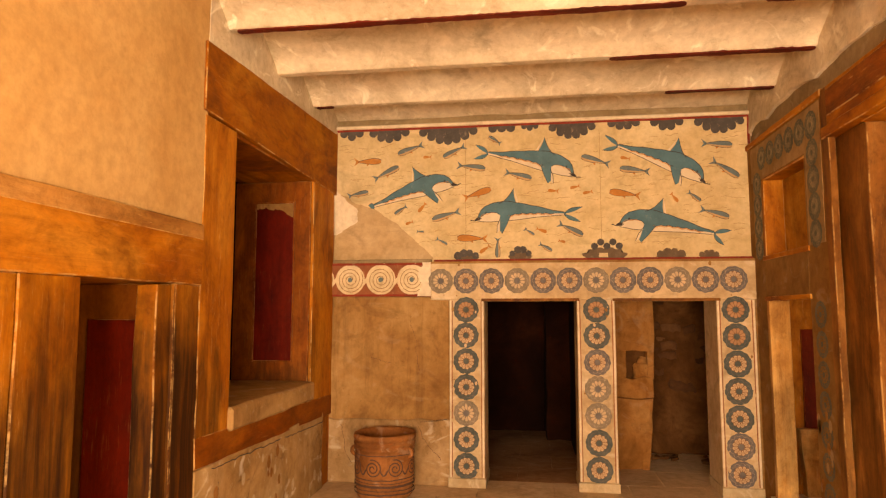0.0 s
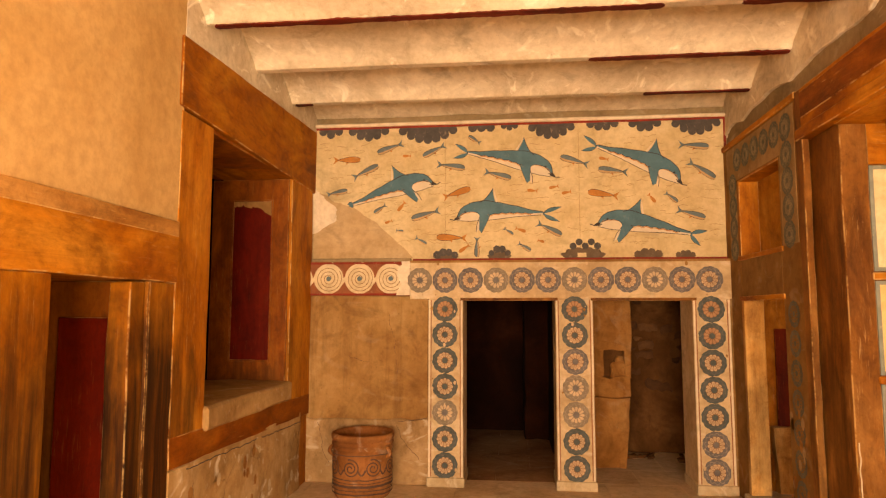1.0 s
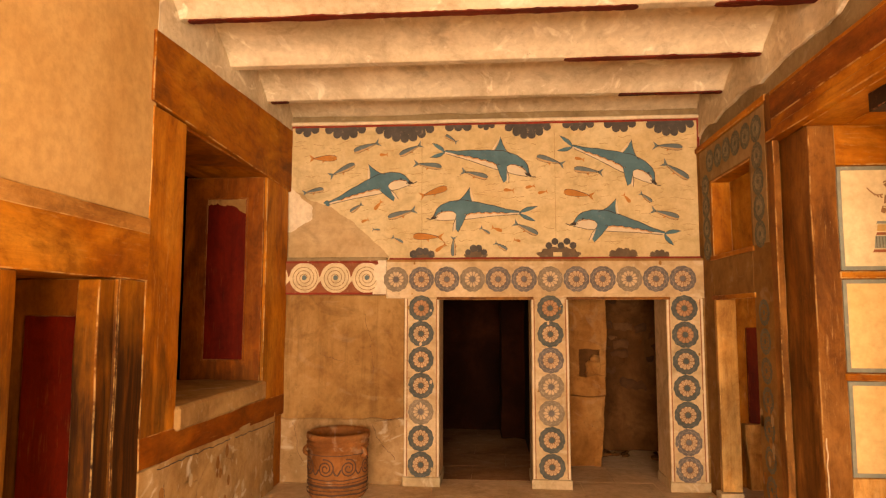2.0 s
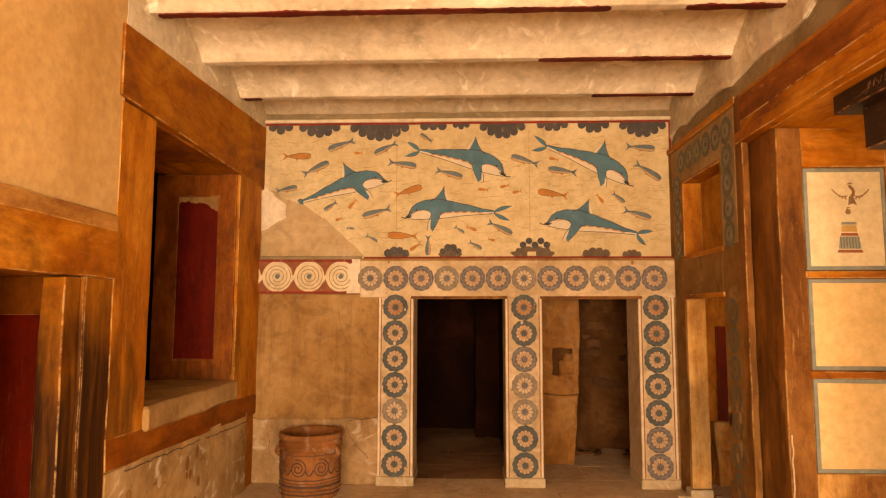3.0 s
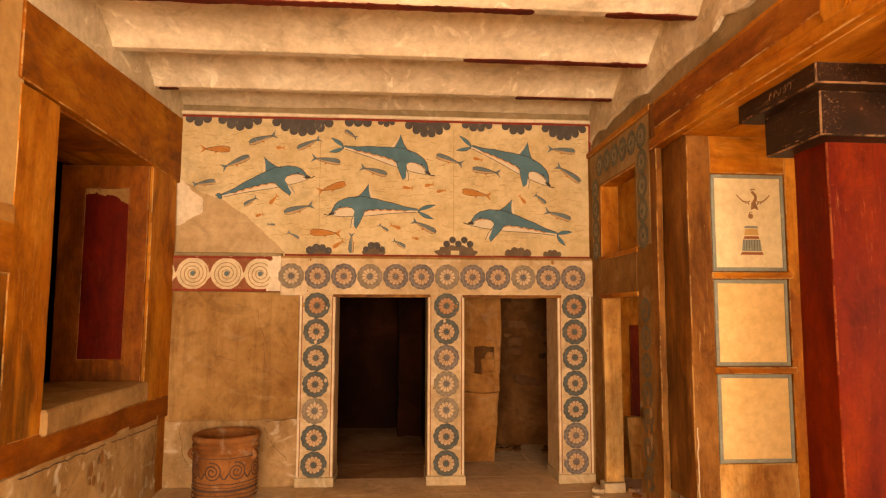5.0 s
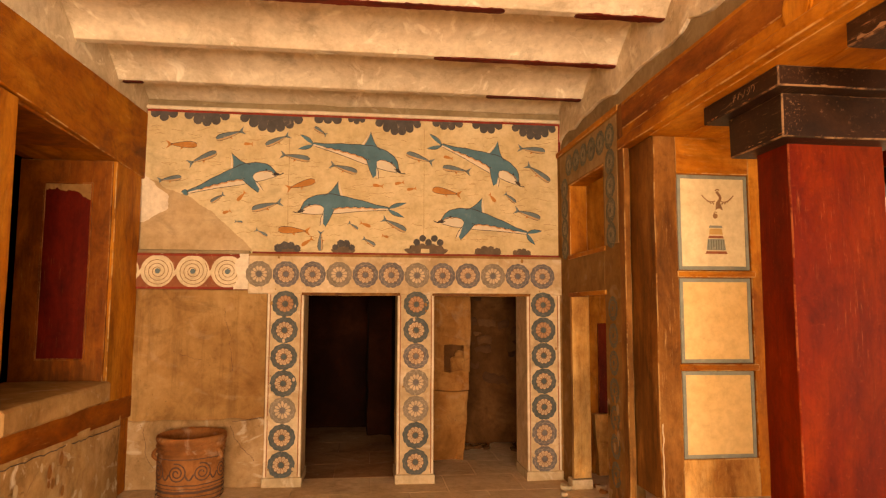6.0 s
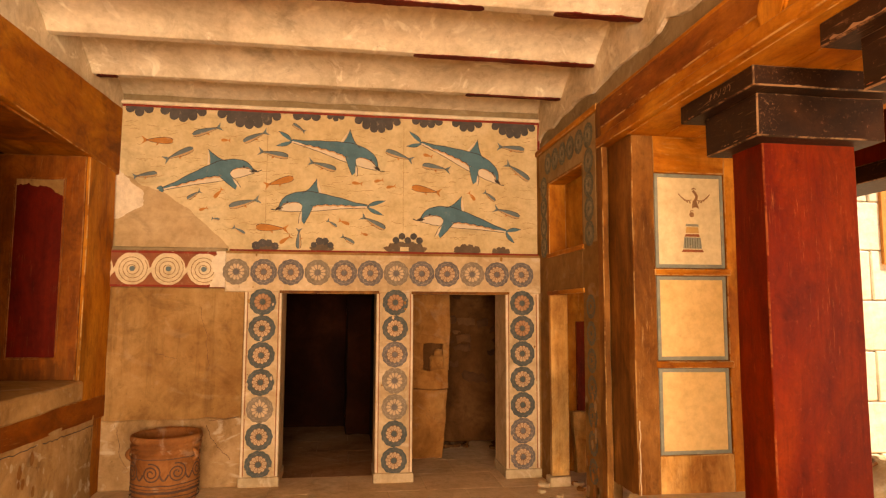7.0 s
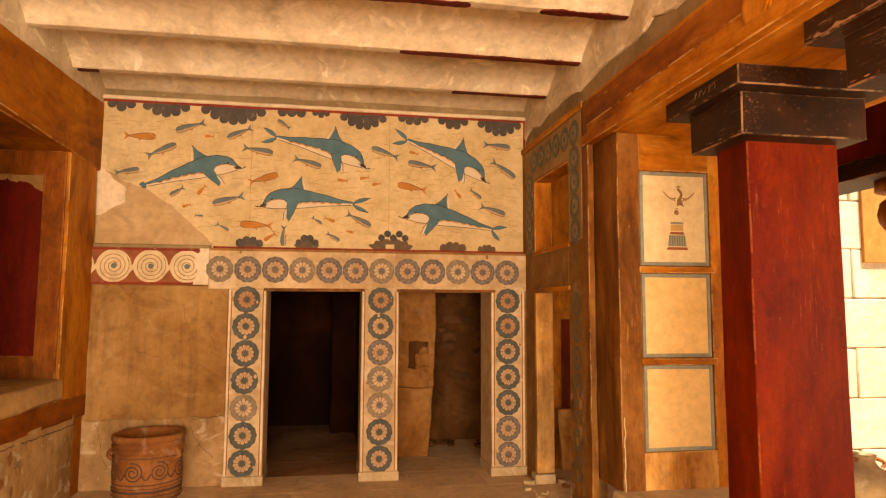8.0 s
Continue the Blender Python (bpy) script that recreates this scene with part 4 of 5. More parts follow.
def darter(u0, v0, u1, v1, kind):
    """A small painted leaf-like shape with a forked end."""
    bm = bmesh.new()
    a, b = Vector((u0, v0)), Vector((u1, v1))
    d = b - a
    s = Vector((-d.y, d.x)).normalized()
    if s.y < 0:
        s = -s
    ln = d.length
    w = 0.13 * ln + 0.012
    top, mid, low = [], [], []
    for i in range(11):
        k = i / 10
        c = a + d * (0.86 * k)
        h = w * (math.sin(math.pi * min(1, 0.1 + 0.9 * k ** 0.62)) ** 0.8 + 0.06) * 1.15
        top.append(tuple(c + s * h * 0.6))
        mid.append(tuple(c - s * h * 0.12))
        low.append(tuple(c - s * h * 0.5))
    poly(bm, top + mid[::-1], fresco_map, 0.002, 0)
    for i in range(10):
        poly(bm, [mid[i], mid[i + 1], low[i + 1], low[i]], fresco_map, 0.0015, 1)
    e = a + d * 0.80
    for q in (1, -1):
        poly(bm, [tuple(e + s * 0.006), tuple(a + d * 1.02 + s * q * (w * 0.8 + 0.006)), tuple(a + d * 0.93), tuple(e - s * 0.006 + d * 0.02)], fresco_map, 0.0018, 0)
    if ln > 0.15:
        ribbon(bm, top, 0.005, fresco_map, 0.0024, 2)
        ribbon(bm, low, 0.004, fresco_map, 0.0024, 2)
        m = a + d * 0.42 - s * w * 0.5
        poly(bm, [tuple(m), tuple(m + d * 0.1), tuple(m + d * 0.11 - s * w * 0.5)], fresco_map, 0.0018, 3)
    main = (M_slate, M_orange)[kind]
    return painted("small_shape", bm, [main, (M_buff, M_orange)[kind], M_line, M_orange], ("small grey-blue leaf shape", "small orange leaf shape")[kind])


WEST = [(-1.12, 3.41, -1.42, 3.41, 1), (-0.93, 3.48, -0.65, 3.58, 0), (-0.65, 3.44, -0.56, 3.44, 1), (-0.43, 3.43, -0.19, 3.55, 0), (0.06, 3.64, 0.19, 3.56, 0), (-0.92, 3.34, -1.2, 3.21, 0),
        (0.02, 3.29, -0.28, 3.34, 0), (-1.26, 3.07, -1.49, 3.03, 0), (0.08, 3.07, -0.21, 2.98, 1), (-0.96, 2.82, -0.83, 2.91, 0), (-0.7, 2.84, -0.62, 2.94, 1), (-0.55, 2.75, -0.25, 2.84, 0)]
MIDDLE = [(-0.84, 2.71, -0.76, 2.74, 1), (-0.64, 2.62, -0.72, 2.63, 0), (-0.39, 2.48, -0.51, 2.55, 0), (-0.28, 2.55, 0.04, 2.54, 1), (-0.04, 2.39, 0.07, 2.47, 1), (0.15, 2.34, 0.15, 2.55, 0),
          (0.51, 3.17, 0.23, 3.25, 0), (1.03, 3.39, 1.32, 3.3, 0), (0.68, 3.04, 0.79, 3.03, 1), (0.91, 3.06, 1.01, 3.08, 1), (1.04, 3.0, 1.14, 3.02, 1), (1.03, 2.56, 0.78, 2.69, 0)]
EAST = [(1.42, 3.25, 1.72, 3.21, 0), (2.54, 3.46, 2.24, 3.49, 0), (2.59, 3.13, 2.33, 3.31, 0), (1.31, 3.01, 1.62, 2.96, 1), (1.99, 2.89, 1.92, 2.98, 1), (2.21, 2.89, 2.09, 2.99, 0),
        (2.48, 2.72, 2.2, 2.81, 0), (0.53, 2.57, 0.43, 2.64, 0), (0.66, 2.6, 0.55, 2.64, 1), (0.71, 2.4, 0.58, 2.48, 0), (0.85, 2.49, 0.78, 2.51, 1), (1.43, 3.37, 1.53, 3.35, 1)]
for row in WEST + MIDDLE + EAST:
    darter(*row)


def fringe(u0, u1, drop):
    """A dark scalloped growth hanging from the border."""
    bm = bmesh.new()
    n = max(3, int((u1 - u0) / 0.08))
    top = 3.752
    poly(bm, [(u0, top)] + [(u0 + (u1 - u0) * (i + 0.5) / n, top - drop * 0.52 * math.sin(math.pi * (i + 0.5) / n)) for i in range(n)] + [(u1, top)], fresco_map, 0.0016)
    for i in range(n):
        k = (i + 0.5) / n
        r = (u1 - u0) / n * 0.52
        d = drop * (0.30 + 0.70 * math.sin(math.pi * k)) - r
        u = u0 + (u1 - u0) * k
        poly(bm, circle(u, top - max(d, r * 0.4), r, 14), fresco_map, 0.0018 + 0.0001 * (i % 3))
        if d > r:
            poly(bm, [(u - r * 0.8, top), (u + r * 0.8, top), (u + r, top - d), (u - r, top - d)], fresco_map, 0.0017)
    return painted("dark_fringe", bm, M_coral, "dark scalloped fringe")


for u0, u1, low in ((-1.586, -1.32, 3.65), (-1.254, -0.804, 3.61), (-0.698, -0.06, 3.567), (0.058, 0.343, 3.69), (0.409, 0.59, 3.688), (0.697, 1.184, 3.582), (1.306, 1.637, 3.657), (1.739, 2.071, 3.633), (2.175, 2.666, 3.584)):
    fringe(u0, u1, 3.752 - low)


def growth(u0, u1, high, mats, seed):
    """A low cluster of separate round dabs over small fans on the bottom line."""
    bm = bmesh.new()
    r2 = random.Random(seed)
    c, w, h = (u0 + u1) / 2, (u1 - u0) / 2, high - 2.32
    n = 6
    base = 0.62
    rim = []
    for i in range(n * 8 + 1):
        k = i / (n * 8)
        lobe = 0.80 + 0.20 * abs(math.sin(math.pi * k * n)) + 0.06 * noise.noise((k * 7, u0 * 5, 0))
        rim.append((c - w * math.cos(math.pi * k) * lobe, 2.323 + h * base * math.sin(math.pi * k) ** 0.7 * lobe))
    poly(bm, rim, fresco_map, 0.0014, 1)
    if w < 0.2:
        for i in range(4):
            r = 0.27 * w * r2.uniform(0.9, 1.25)
            poly(bm, circle(c + w * (-0.66 + 0.44 * i), 2.325 + h * (0.72 if i in (1, 2) else 0.42), r, 14, 7, 0.10), fresco_map, 0.0018 + 0.00015 * i, 0)
    else:
        for i in range(5):
            poly(bm, circle(c + 0.062 * (i - 2) + 0.02, high - 0.055 + (0.042 if i in (1, 3) else 0.0), 0.036, 16), fresco_map, 0.002 + 0.0002 * i, 0)
        poly(bm, [(c - 0.06, 2.33), (c + 0.03, 2.33), (c + 0.03, 2.375), (c - 0.06, 2.375)], fresco_map, 0.0019, 2)
    return painted("dark_mound", bm, mats, "dark cluster of round dabs")


for k, (u0, u1, hi) in enumerate(((-0.323, -0.039, 2.411), (0.257, 0.514, 2.451), (1.015, 1.486, 2.50), (1.75, 2.058, 2.391), (2.167, 2.382, 2.379))):
    growth(u0, u1, hi, [M_coral if k < 3 else M_slatebrown, M_slatebrown, M_cream], k)

# lost corner of the painting, filled with plain plaster
bm = bmesh.new()
last = None
for i in range(91):
    k = i / 90
    u = -1.655 + 1.115 * k
    v = 3.10 - 0.16 * min(1, k / 0.26) - 0.60 * max(0, (k - 0.26) / 0.74) ** 1.45
    v = max(2.335, v + 0.03 * noise.noise((u * 9, 1, 1)) + 0.014 * noise.noise((u * 31, 3, 2)))
    if last:
        poly(bm, [(last[0], 2.325), (u, 2.325), (u, v), last], fresco_map, 0.004)
    last = (u, v)
painted("repair", bm, M_repair, "plain buff plaster repair")
bm = bmesh.new()
last = None
for i in range(46):
    v = 3.10 - 0.011 * i
    k = i / 45
    u = -1.655 + 0.03 + 0.25 * min(1, k * 2.2) * (1 - max(0, k - 0.72) / 0.30) + 0.022 * noise.noise((v * 14, 2, 0)) + 0.012 * noise.noise((v * 45, 4, 0))
    if last:
        poly(bm, [(-1.655, last[1]), last, (u, v), (-1.655, v)], fresco_map, 0.007)
    last = (u, v)
painted("repair", bm, M_rim, "pale plaster repair")
bar("repair_edge", (-1.66, -0.55, FY - 0.07, FY + 0.01, 2.288, 2.326), M_grey, fresco, "grey plaster edge", step=0.1, wear=0.004)


# fine veins in the painted ground
M_vein = paint('vein_paint', (0.44, 0.29, 0.13), 0.4, wear=0.6, worn=(0.7, 0.55, 0.33))
rnd = random.Random(4)
bm = bmesh.new()
for k in range(330):
    u, v = rnd.uniform(-1.6, 2.62), rnd.uniform(2.4, 3.6)
    if v < 3.15 - 0.75 * (u + 1.65) and u < -0.5:
        continue
    pts = [(u, v)]
    for j in range(rnd.randint(2, 5)):
        pts.append((pts[-1][0] + rnd.uniform(0.012, 0.04), pts[-1][1] + rnd.uniform(-0.012, 0.014)))
    ribbon(bm, pts, rnd.uniform(0.003, 0.006), fresco_map, 0.0006)
for u in (-0.19, 1.22):
    ribbon(bm, [(u + 0.004 * noise.noise((k * 0.7, u, 0)), 2.34 + 0.07 * k) for k in range(20)], 0.005, fresco_map, 0.0007)
tagged(painted("vein", bm, M_vein, "thin ochre veins"), kind="stuff")


# ---- rosettes ----
def rosette_mesh(name, r, outer, inner, petal, centre, fill, net, n=12):
    bm = bmesh.new()

    def flat(u, v, off):
        return Vector((u, -off, v))

    poly(bm, circle(0, 0, r, 96, n, 0.06), flat, 0.0025, 0)
    poly(bm, circle(0, 0, r * 0.64, 72, n, 0.10), flat, 0.0032, 1)
    for i in range(n):
        a = 2 * math.pi * i / n
        c, s = math.cos(a), math.sin(a)
        for grow, lift, mat in ((1.0, 0.0037, 2), (0.62, 0.0042, 4)):
            pts = []
            for k in range(12):
                b = 2 * math.pi * k / 12
                x, y = r * (0.435 + 0.185 * grow * math.cos(b)), r * 0.098 * grow * math.sin(b) * (1 + 0.45 * math.cos(b))
                pts.append((x * c - y * s, x * s + y * c))
            poly(bm, pts, flat, lift, mat)
        # fine scalloped outline inside the dark ring
        ring = [((r * 0.70 + r * 0.14 * math.sin(math.pi * k / 8)) * math.cos(a + 2 * math.pi / n * k / 8), (r * 0.70 + r * 0.14 * math.sin(math.pi * k / 8)) * math.sin(a + 2 * math.pi / n * k / 8)) for k in range(9)]
        ribbon(bm, ring, r * 0.022, flat, 0.0036, 5)
    poly(bm, circle(0, 0, r * 0.22, 20), flat, 0.0046, 3)
    finish_flat(bm, (0, -1, 0))
    me = bpy.data.meshes.new(name)
    bm.to_mesh(me)
    bm.free()
    for m in (outer, inner, petal, centre, fill, net):
        me.materials.append(m)
    return me


ROS = [rosette_mesh("rosette", 0.133, M_ros[0], M_petaldark, M_petal[1], M_ros[0], M_petal[2], M_ros[1]),
       rosette_mesh("rosette", 0.133, M_ros[1], M_petaldark, M_petal[1], M_ros[1], M_petal[2], M_net),
       rosette_mesh("rosette", 0.133, M_ros[0], M_petaldark, M_petal[0], M_ros[0], M_petal[0], M_ros[1]),
       rosette_mesh("rosette", 0.132, M_ros[2], M_ros[2], M_petal[1], M_ros[1], M_petal[1], M_net)]


def place(me, parent, at, turn=0.0, spin=0.0):
    ob = new("rosette", me)
    ob.parent = parent
    ob.matrix_basis = Matrix.Translation(Vector(at) - world_loc(parent)) @ pose(0, 0, 0, 0, 0, turn) @ pose(0, 0, 0, 0, spin, 0)
    return ob


rnd = random.Random(11)
for i in range(12):
    place(ROS[1 if i % 3 else 3], north, (-0.18 + 0.265 * (i - 1), BACK - 0.002, 2.09), 0, rnd.uniform(0, 30))
for x, plan in ((-0.18, (2, 0, 0, 0, 3, 0, 0)), (1.14, (2, 0, 1, 3, 3, 0, 0)), (2.475, (2, 2, 0, 0, 0, 1, 1))):
    for i, k in enumerate(plan):
        place(ROS[k], north, (x, BACK - 0.002, 1.792 - 0.263 * i), 0, rnd.uniform(0, 30))

# rings on the east wall
east = bpy.data.objects["wall_east"]
M_ringbg = plaster("ring_ground", (0.26, 0.16, 0.068), (0.37, 0.24, 0.115), (0.47, 0.33, 0.175), 0.1)
for b in ((3.40, 5.0, 3.03, 3.37), (3.40, 3.70, 2.29, 3.03), (4.74, 4.96, 2.29, 3.03)):
    bar("painted_band", (R - 0.004, R + 0.01, *b), M_ringbg, east, "faded cream band with grey rings", r=0.002, wear=0.001)
FADE = rosette_mesh("rosette", 0.112, M_fade, M_faderose, M_fade, M_fade, M_faderose, M_faderose)
FAINT = rosette_mesh("rosette", 0.105, M_fade, M_fadebg, M_fadebg, M_fade, M_fade, M_fadebg)
for i in range(6):
    place(FADE, east, (R - 0.006, 3.55 + 0.225 * i, 3.22), -90)
for i in range(4):
    place(FADE, east, (R - 0.006, 3.55, 3.0 - 0.21 * i), -90)
    place(FADE, east, (R - 0.006, 4.83, 3.0 - 0.21 * i), -90)
for i in range(7):
    place(FAINT, east, (R - 0.004, 3.55, 1.75 - 0.225 * i), -90)
bar("cornice", (R - 0.02, R + 0.1, 3.34, 5.09, 3.385, 3.44), W_y, east, "thin brown timber cornice", step=0.1)
for z in (2.28, 1.90):
    bar("rail", (R - 0.012, R + 0.05, 3.70, 4.74, z - 0.03, z + 0.012), W_y, east, "thin brown timber edge", step=0.1, r=0.004)
bar("window_jamb", (R - 0.008, R + 0.17, 4.655, 4.71, 2.28, 3.01), W_z, east, "ochre timber window jamb")
bar("window_head", (R - 0.008, R + 0.17, 3.72, 4.70, 3.0, 3.02), W_z, east, "ochre timber window head")
bar("door_jamb", (R - 0.008, R + 0.17, 4.64, 4.71, 0.1, 1.89), W_pale, east, "pale worn timber door jamb")
bar("door_jamb_foot", (R - 0.03, R + 0.17, 4.62, 4.75, 0.0, 0.1), M_stone, east, "broken pale stone foot", wear=0.02, step=0.05)
passage = bpy.data.objects["wall_passage"]
bar("inner_post", (R + 0.16, 2.97, 5.12, 5.22, 0.0, 3.3), W_z, passage, "ochre inner post")
bar("red_inner_panel", (3.14, 3.7, 5.20, 5.23, 0.62, 1.60), M_redcol, passage, "bright red painted inner panel")
bar("inner_block", (3.08, 3.5, 5.12, 5.23, 0.0, 0.63), W_pale, passage, "pale broken plaster block", wear=0.03, step=0.08)


# ---- running spirals ----
def band_map(u, v, off):
    return Vector((u, BACK + 0.010 - off, v))


for i in range(4):
    u, v = -1.76 + 0.335 * i, 2.11
    bm = bmesh.new()
    poly(bm, circle(u, v, 0.160, 40), band_map, 0.002, 0)
    sp = []
    for k in range(110):
        a = k / 109 * 3.1 * 2 * math.pi
        sp.append((u + (0.028 + 0.115 * k / 109) * math.cos(a), v + (0.028 + 0.115 * k / 109) * math.sin(a)))
    ribbon(bm, sp, 0.0065, band_map, 0.003, 1)
    poly(bm, circle(u, v, 0.026, 16), band_map, 0.0034, 2)
    if i < 3:
        link = [(u - 0.02 + 0.40 * k / 14, v - 0.158 + 0.316 * (3 * (k / 14) ** 2 - 2 * (k / 14) ** 3)) for k in range(15)]
        ribbon(bm, link, 0.035, band_map, 0.0026, 0)
    painted("spiral", bm, [M_spiral, M_umber, M_slate], "cream spiral disc", north)
bm = bmesh.new()
for v in (2.272, 1.945):
    ribbon(bm, [(-1.69 + 1.13 * k / 20, v) for k in range(21)], 0.018, band_map, 0.0036)
painted("stripe", bm, M_redline, "dark red stripes", north)
bm = bmesh.new()
last = None
for i in range(33):
    v = 1.935 + 0.0111 * i
    u = -0.67 + 0.05 * noise.noise((v * 9, 3, 1)) + 0.02 * noise.noise((v * 33, 1, 1))
    if last:
        poly(bm, [last, (-0.551, last[1]), (-0.551, v), (u, v)], band_map, 0.006)
    last = (u, v)
painted("repair", bm, M_rim, "pale plaster repair", north)


# ---- storage jar ----
def big_jar():
    cx, cy = -0.950, 4.66
    jar = thing("storage_jar", (cx, cy, 0), "wide terracotta storage jar with raised spiral bands, on the floor", "jar")
    prof = [(0.255, 0.0), (0.268, 0.02), (0.275, 0.10), (0.287, 0.22), (0.288, 0.36), (0.282, 0.43), (0.284, 0.445), (0.296, 0.455), (0.299, 0.467), (0.286, 0.478), (0.284, 0.488), (0.300, 0.498), (0.302, 0.512), (0.286, 0.522), (0.285, 0.53),
            (0.302, 0.545), (0.309, 0.565), (0.304, 0.592), (0.286, 0.60), (0.262, 0.575), (0.255, 0.5), (0.262, 0.3), (0.25, 0.06)]
    body = part("body", lathe(bmesh.new(), (cx, cy, 0), prof, 56, 0, 0.006), M_clay, jar, smooth=True)

    def on_jar(u, v, off):
        r = 0.2895 + off
        a = -math.pi / 2 + u / 0.289
        return Vector((cx + r * math.cos(a), cy + r * math.sin(a), v))

    for k in range(5):
        u0 = -0.50 + 0.215 * k + 0.02
        bm = bmesh.new()
        sp = []
        for i in range(60):
            a = i / 59 * 2.3 * 2 * math.pi
            sp.append((u0 + (0.012 + 0.073 * i / 59) * math.cos(a), 0.30 + (0.012 + 0.073 * i / 59) * math.sin(a)))
        ribbon(bm, sp, 0.012, on_jar, 0.005)
        link = [(u0 + 0.07 + 0.075 * i / 8, 0.29 - 0.05 * math.sin(math.pi * i / 8)) for i in range(9)]
        ribbon(bm, link, 0.016, on_jar, 0.005)
        part("spiral", finish_flat(bm, (0, 0, 0)), M_claydark, body, "dark raised spiral")
    for v, w in ((0.415, 0.008), (0.195, 0.010), (0.165, 0.006), (0.135, 0.022), (0.095, 0.008), (0.06, 0.014)):
        bm = bmesh.new()
        ribbon(bm, [(-0.9 + 1.8 * i / 60, v + 0.006 * noise.noise((i * 0.4, v * 9, 0))) for i in range(61)], w, on_jar, 0.003)
        part("band", bm, M_claydark, body, "dark painted band")
    for s in (-1, 1):
        bm = bmesh.new()
        a0 = -0.42 if s > 0 else math.pi + 0.2
        tube(bm, [(cx + (0.280 + 0.042 * math.sin(math.pi * i / 10)) * math.cos(a0), cy + (0.280 + 0.042 * math.sin(math.pi * i / 10)) * math.sin(a0), 0.38 + 0.09 * i / 10) for i in range(11)], 0.02)
        part("handle", bm, M_clay, jar, smooth=True)


big_jar()

# ---- light well beyond the pillars ----
setting("wall_court_core", [(4.4, 9.3, 4.06, 4.4, -0.3, 5.5), (9.0, 9.3, SOUTH - 4, 4.4, -0.3, 5.5), (-3.4, 9.3, SOUTH - 4.3, SOUTH - 4, -0.3, 5.5)], M_block, "pale limestone court wall", "wall", step=1.0)
obeam = thing("beam_court", (4.6, 0.5, 2.69), "red-painted beam on a dark board at the court", "beam", kind="structure")
bar("dark_board", (4.52, 4.95, SOUTH, 4.05, 2.69, 2.83), W_black, obeam, "dark timber board", step=0.4)
bar("red_beam", (4.56, 4.9, SOUTH, 4.05, 2.83, 3.6), M_redcol, obeam, "red painted beam", step=0.4)
bm = lathe(bmesh.new(), (4.98, 2.45, 0), [(0.16, 0.0), (0.17, 1.0), (0.19, 2.2), (0.2, 2.28), (0.24, 2.31), (0.28, 2.37), (0.29, 2.44), (0.27, 2.52), (0.22, 2.56), (0.22, 2.6), (0.3, 2.61), (0.3, 2.69)], 32)
col = thing("column", (4.98, 2.45, 0), "round ochre wooden column with cushion capital in the court", "column")
part("shaft", bm, W_z, col, smooth=True)
setting("red_wall_patch", [(5.85, 6.25, 4.02 - 0.06, 4.0, 2.18, 3.3)], M_orange, "orange-red painted plaster on the court wall", "wall", r=0.003)


def court_jar():
    cx, cy = 4.85, 3.0
    jar = thing("court_jar", (cx, cy, 0), "round-bellied buff clay jar standing in the sunny court", "jar")
    prof = [(0.13, 0.0), (0.18, 0.06), (0.26, 0.2), (0.275, 0.32), (0.22, 0.42), (0.10, 0.475), (0.078, 0.51), (0.092, 0.555), (0.088, 0.568), (0.07, 0.56), (0.06, 0.5)]
    part("body", lathe(bmesh.new(), (cx, cy, 0), prof, 40, 0, 0.004), M_stone, jar, smooth=True)
    for s in (-1, 1):
        bm = bmesh.new()
        tube(bm, [(cx + s * (0.08 + 0.06 * math.sin(math.pi * i / 10) + 0.006 * i), cy - 0.02, 0.535 - 0.085 * i / 10) for i in range(11)], 0.016)
        part("handle", bm, M_clay, jar, smooth=True)


court_jar()

# ashlar blocks of the court wall
core = bpy.data.objects["wall_court_core"]
meshes = []
for k in range(3):
    bm = slab(bmesh.new(), 0, 0.94, 0, 0.08, 0, 0.478, step=0.3, wear=0.012, r=0.014, freq=3.0 + k)
    me = bpy.data.meshes.new("block")
    bm.to_mesh(me)
    bm.free()
    me.materials.append(M_block)
    meshes.append(me)
for row in range(10):
    for i in range(5):
        ob = new("block", meshes[(row * 2 + i) % 3])
        ob.parent = core
        ob.location = (4.32 + 0.95 * i + (0.47 if row % 2 == 0 else 0.0), 4.0, -0.12 + 0.4875 * row)

# paving slabs
floor = bpy.data.objects["floor"]
meshes = []
for k in range(3):
    bm = slab(bmesh.new(), 0, 0.745, 0, 0.62, -0.06, 0.0, step=0.25, wear=0.004, r=0.004, freq=2.0 + k)
    me = bpy.data.meshes.new("paving_slab")
    bm.to_mesh(me)
    bm.free()
    me.materials.append(M_floor)
    meshes.append(me)
# same slabs with shade in their colour, for the room behind the left doorway
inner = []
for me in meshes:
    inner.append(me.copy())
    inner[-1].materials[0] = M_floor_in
for row in range(10):
    for i in range(8):
        x, y = -2.3 + 0.749 * i + 0.37 * (row % 2), 2.2 + 0.624 * row
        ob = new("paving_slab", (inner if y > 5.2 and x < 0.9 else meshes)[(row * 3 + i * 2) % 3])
        ob.parent = floor
        ob.location = (x, y, 0.0)

# loose stones of the rubble wall behind the doorway
rubble = bpy.data.objects["wall_inner_rubble"]
M_rubble = Mat("rubble_stone", 0.95)
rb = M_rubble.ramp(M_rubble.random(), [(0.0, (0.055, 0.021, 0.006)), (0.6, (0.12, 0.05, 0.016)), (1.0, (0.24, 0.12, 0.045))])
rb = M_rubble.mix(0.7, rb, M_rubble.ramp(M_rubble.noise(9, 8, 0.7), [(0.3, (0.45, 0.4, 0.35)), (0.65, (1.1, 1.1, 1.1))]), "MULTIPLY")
M_rubble = M_rubble.color(rb).bump(M_rubble.noise(16, 6, 0.7), 0.6, 0.02).m
meshes = []
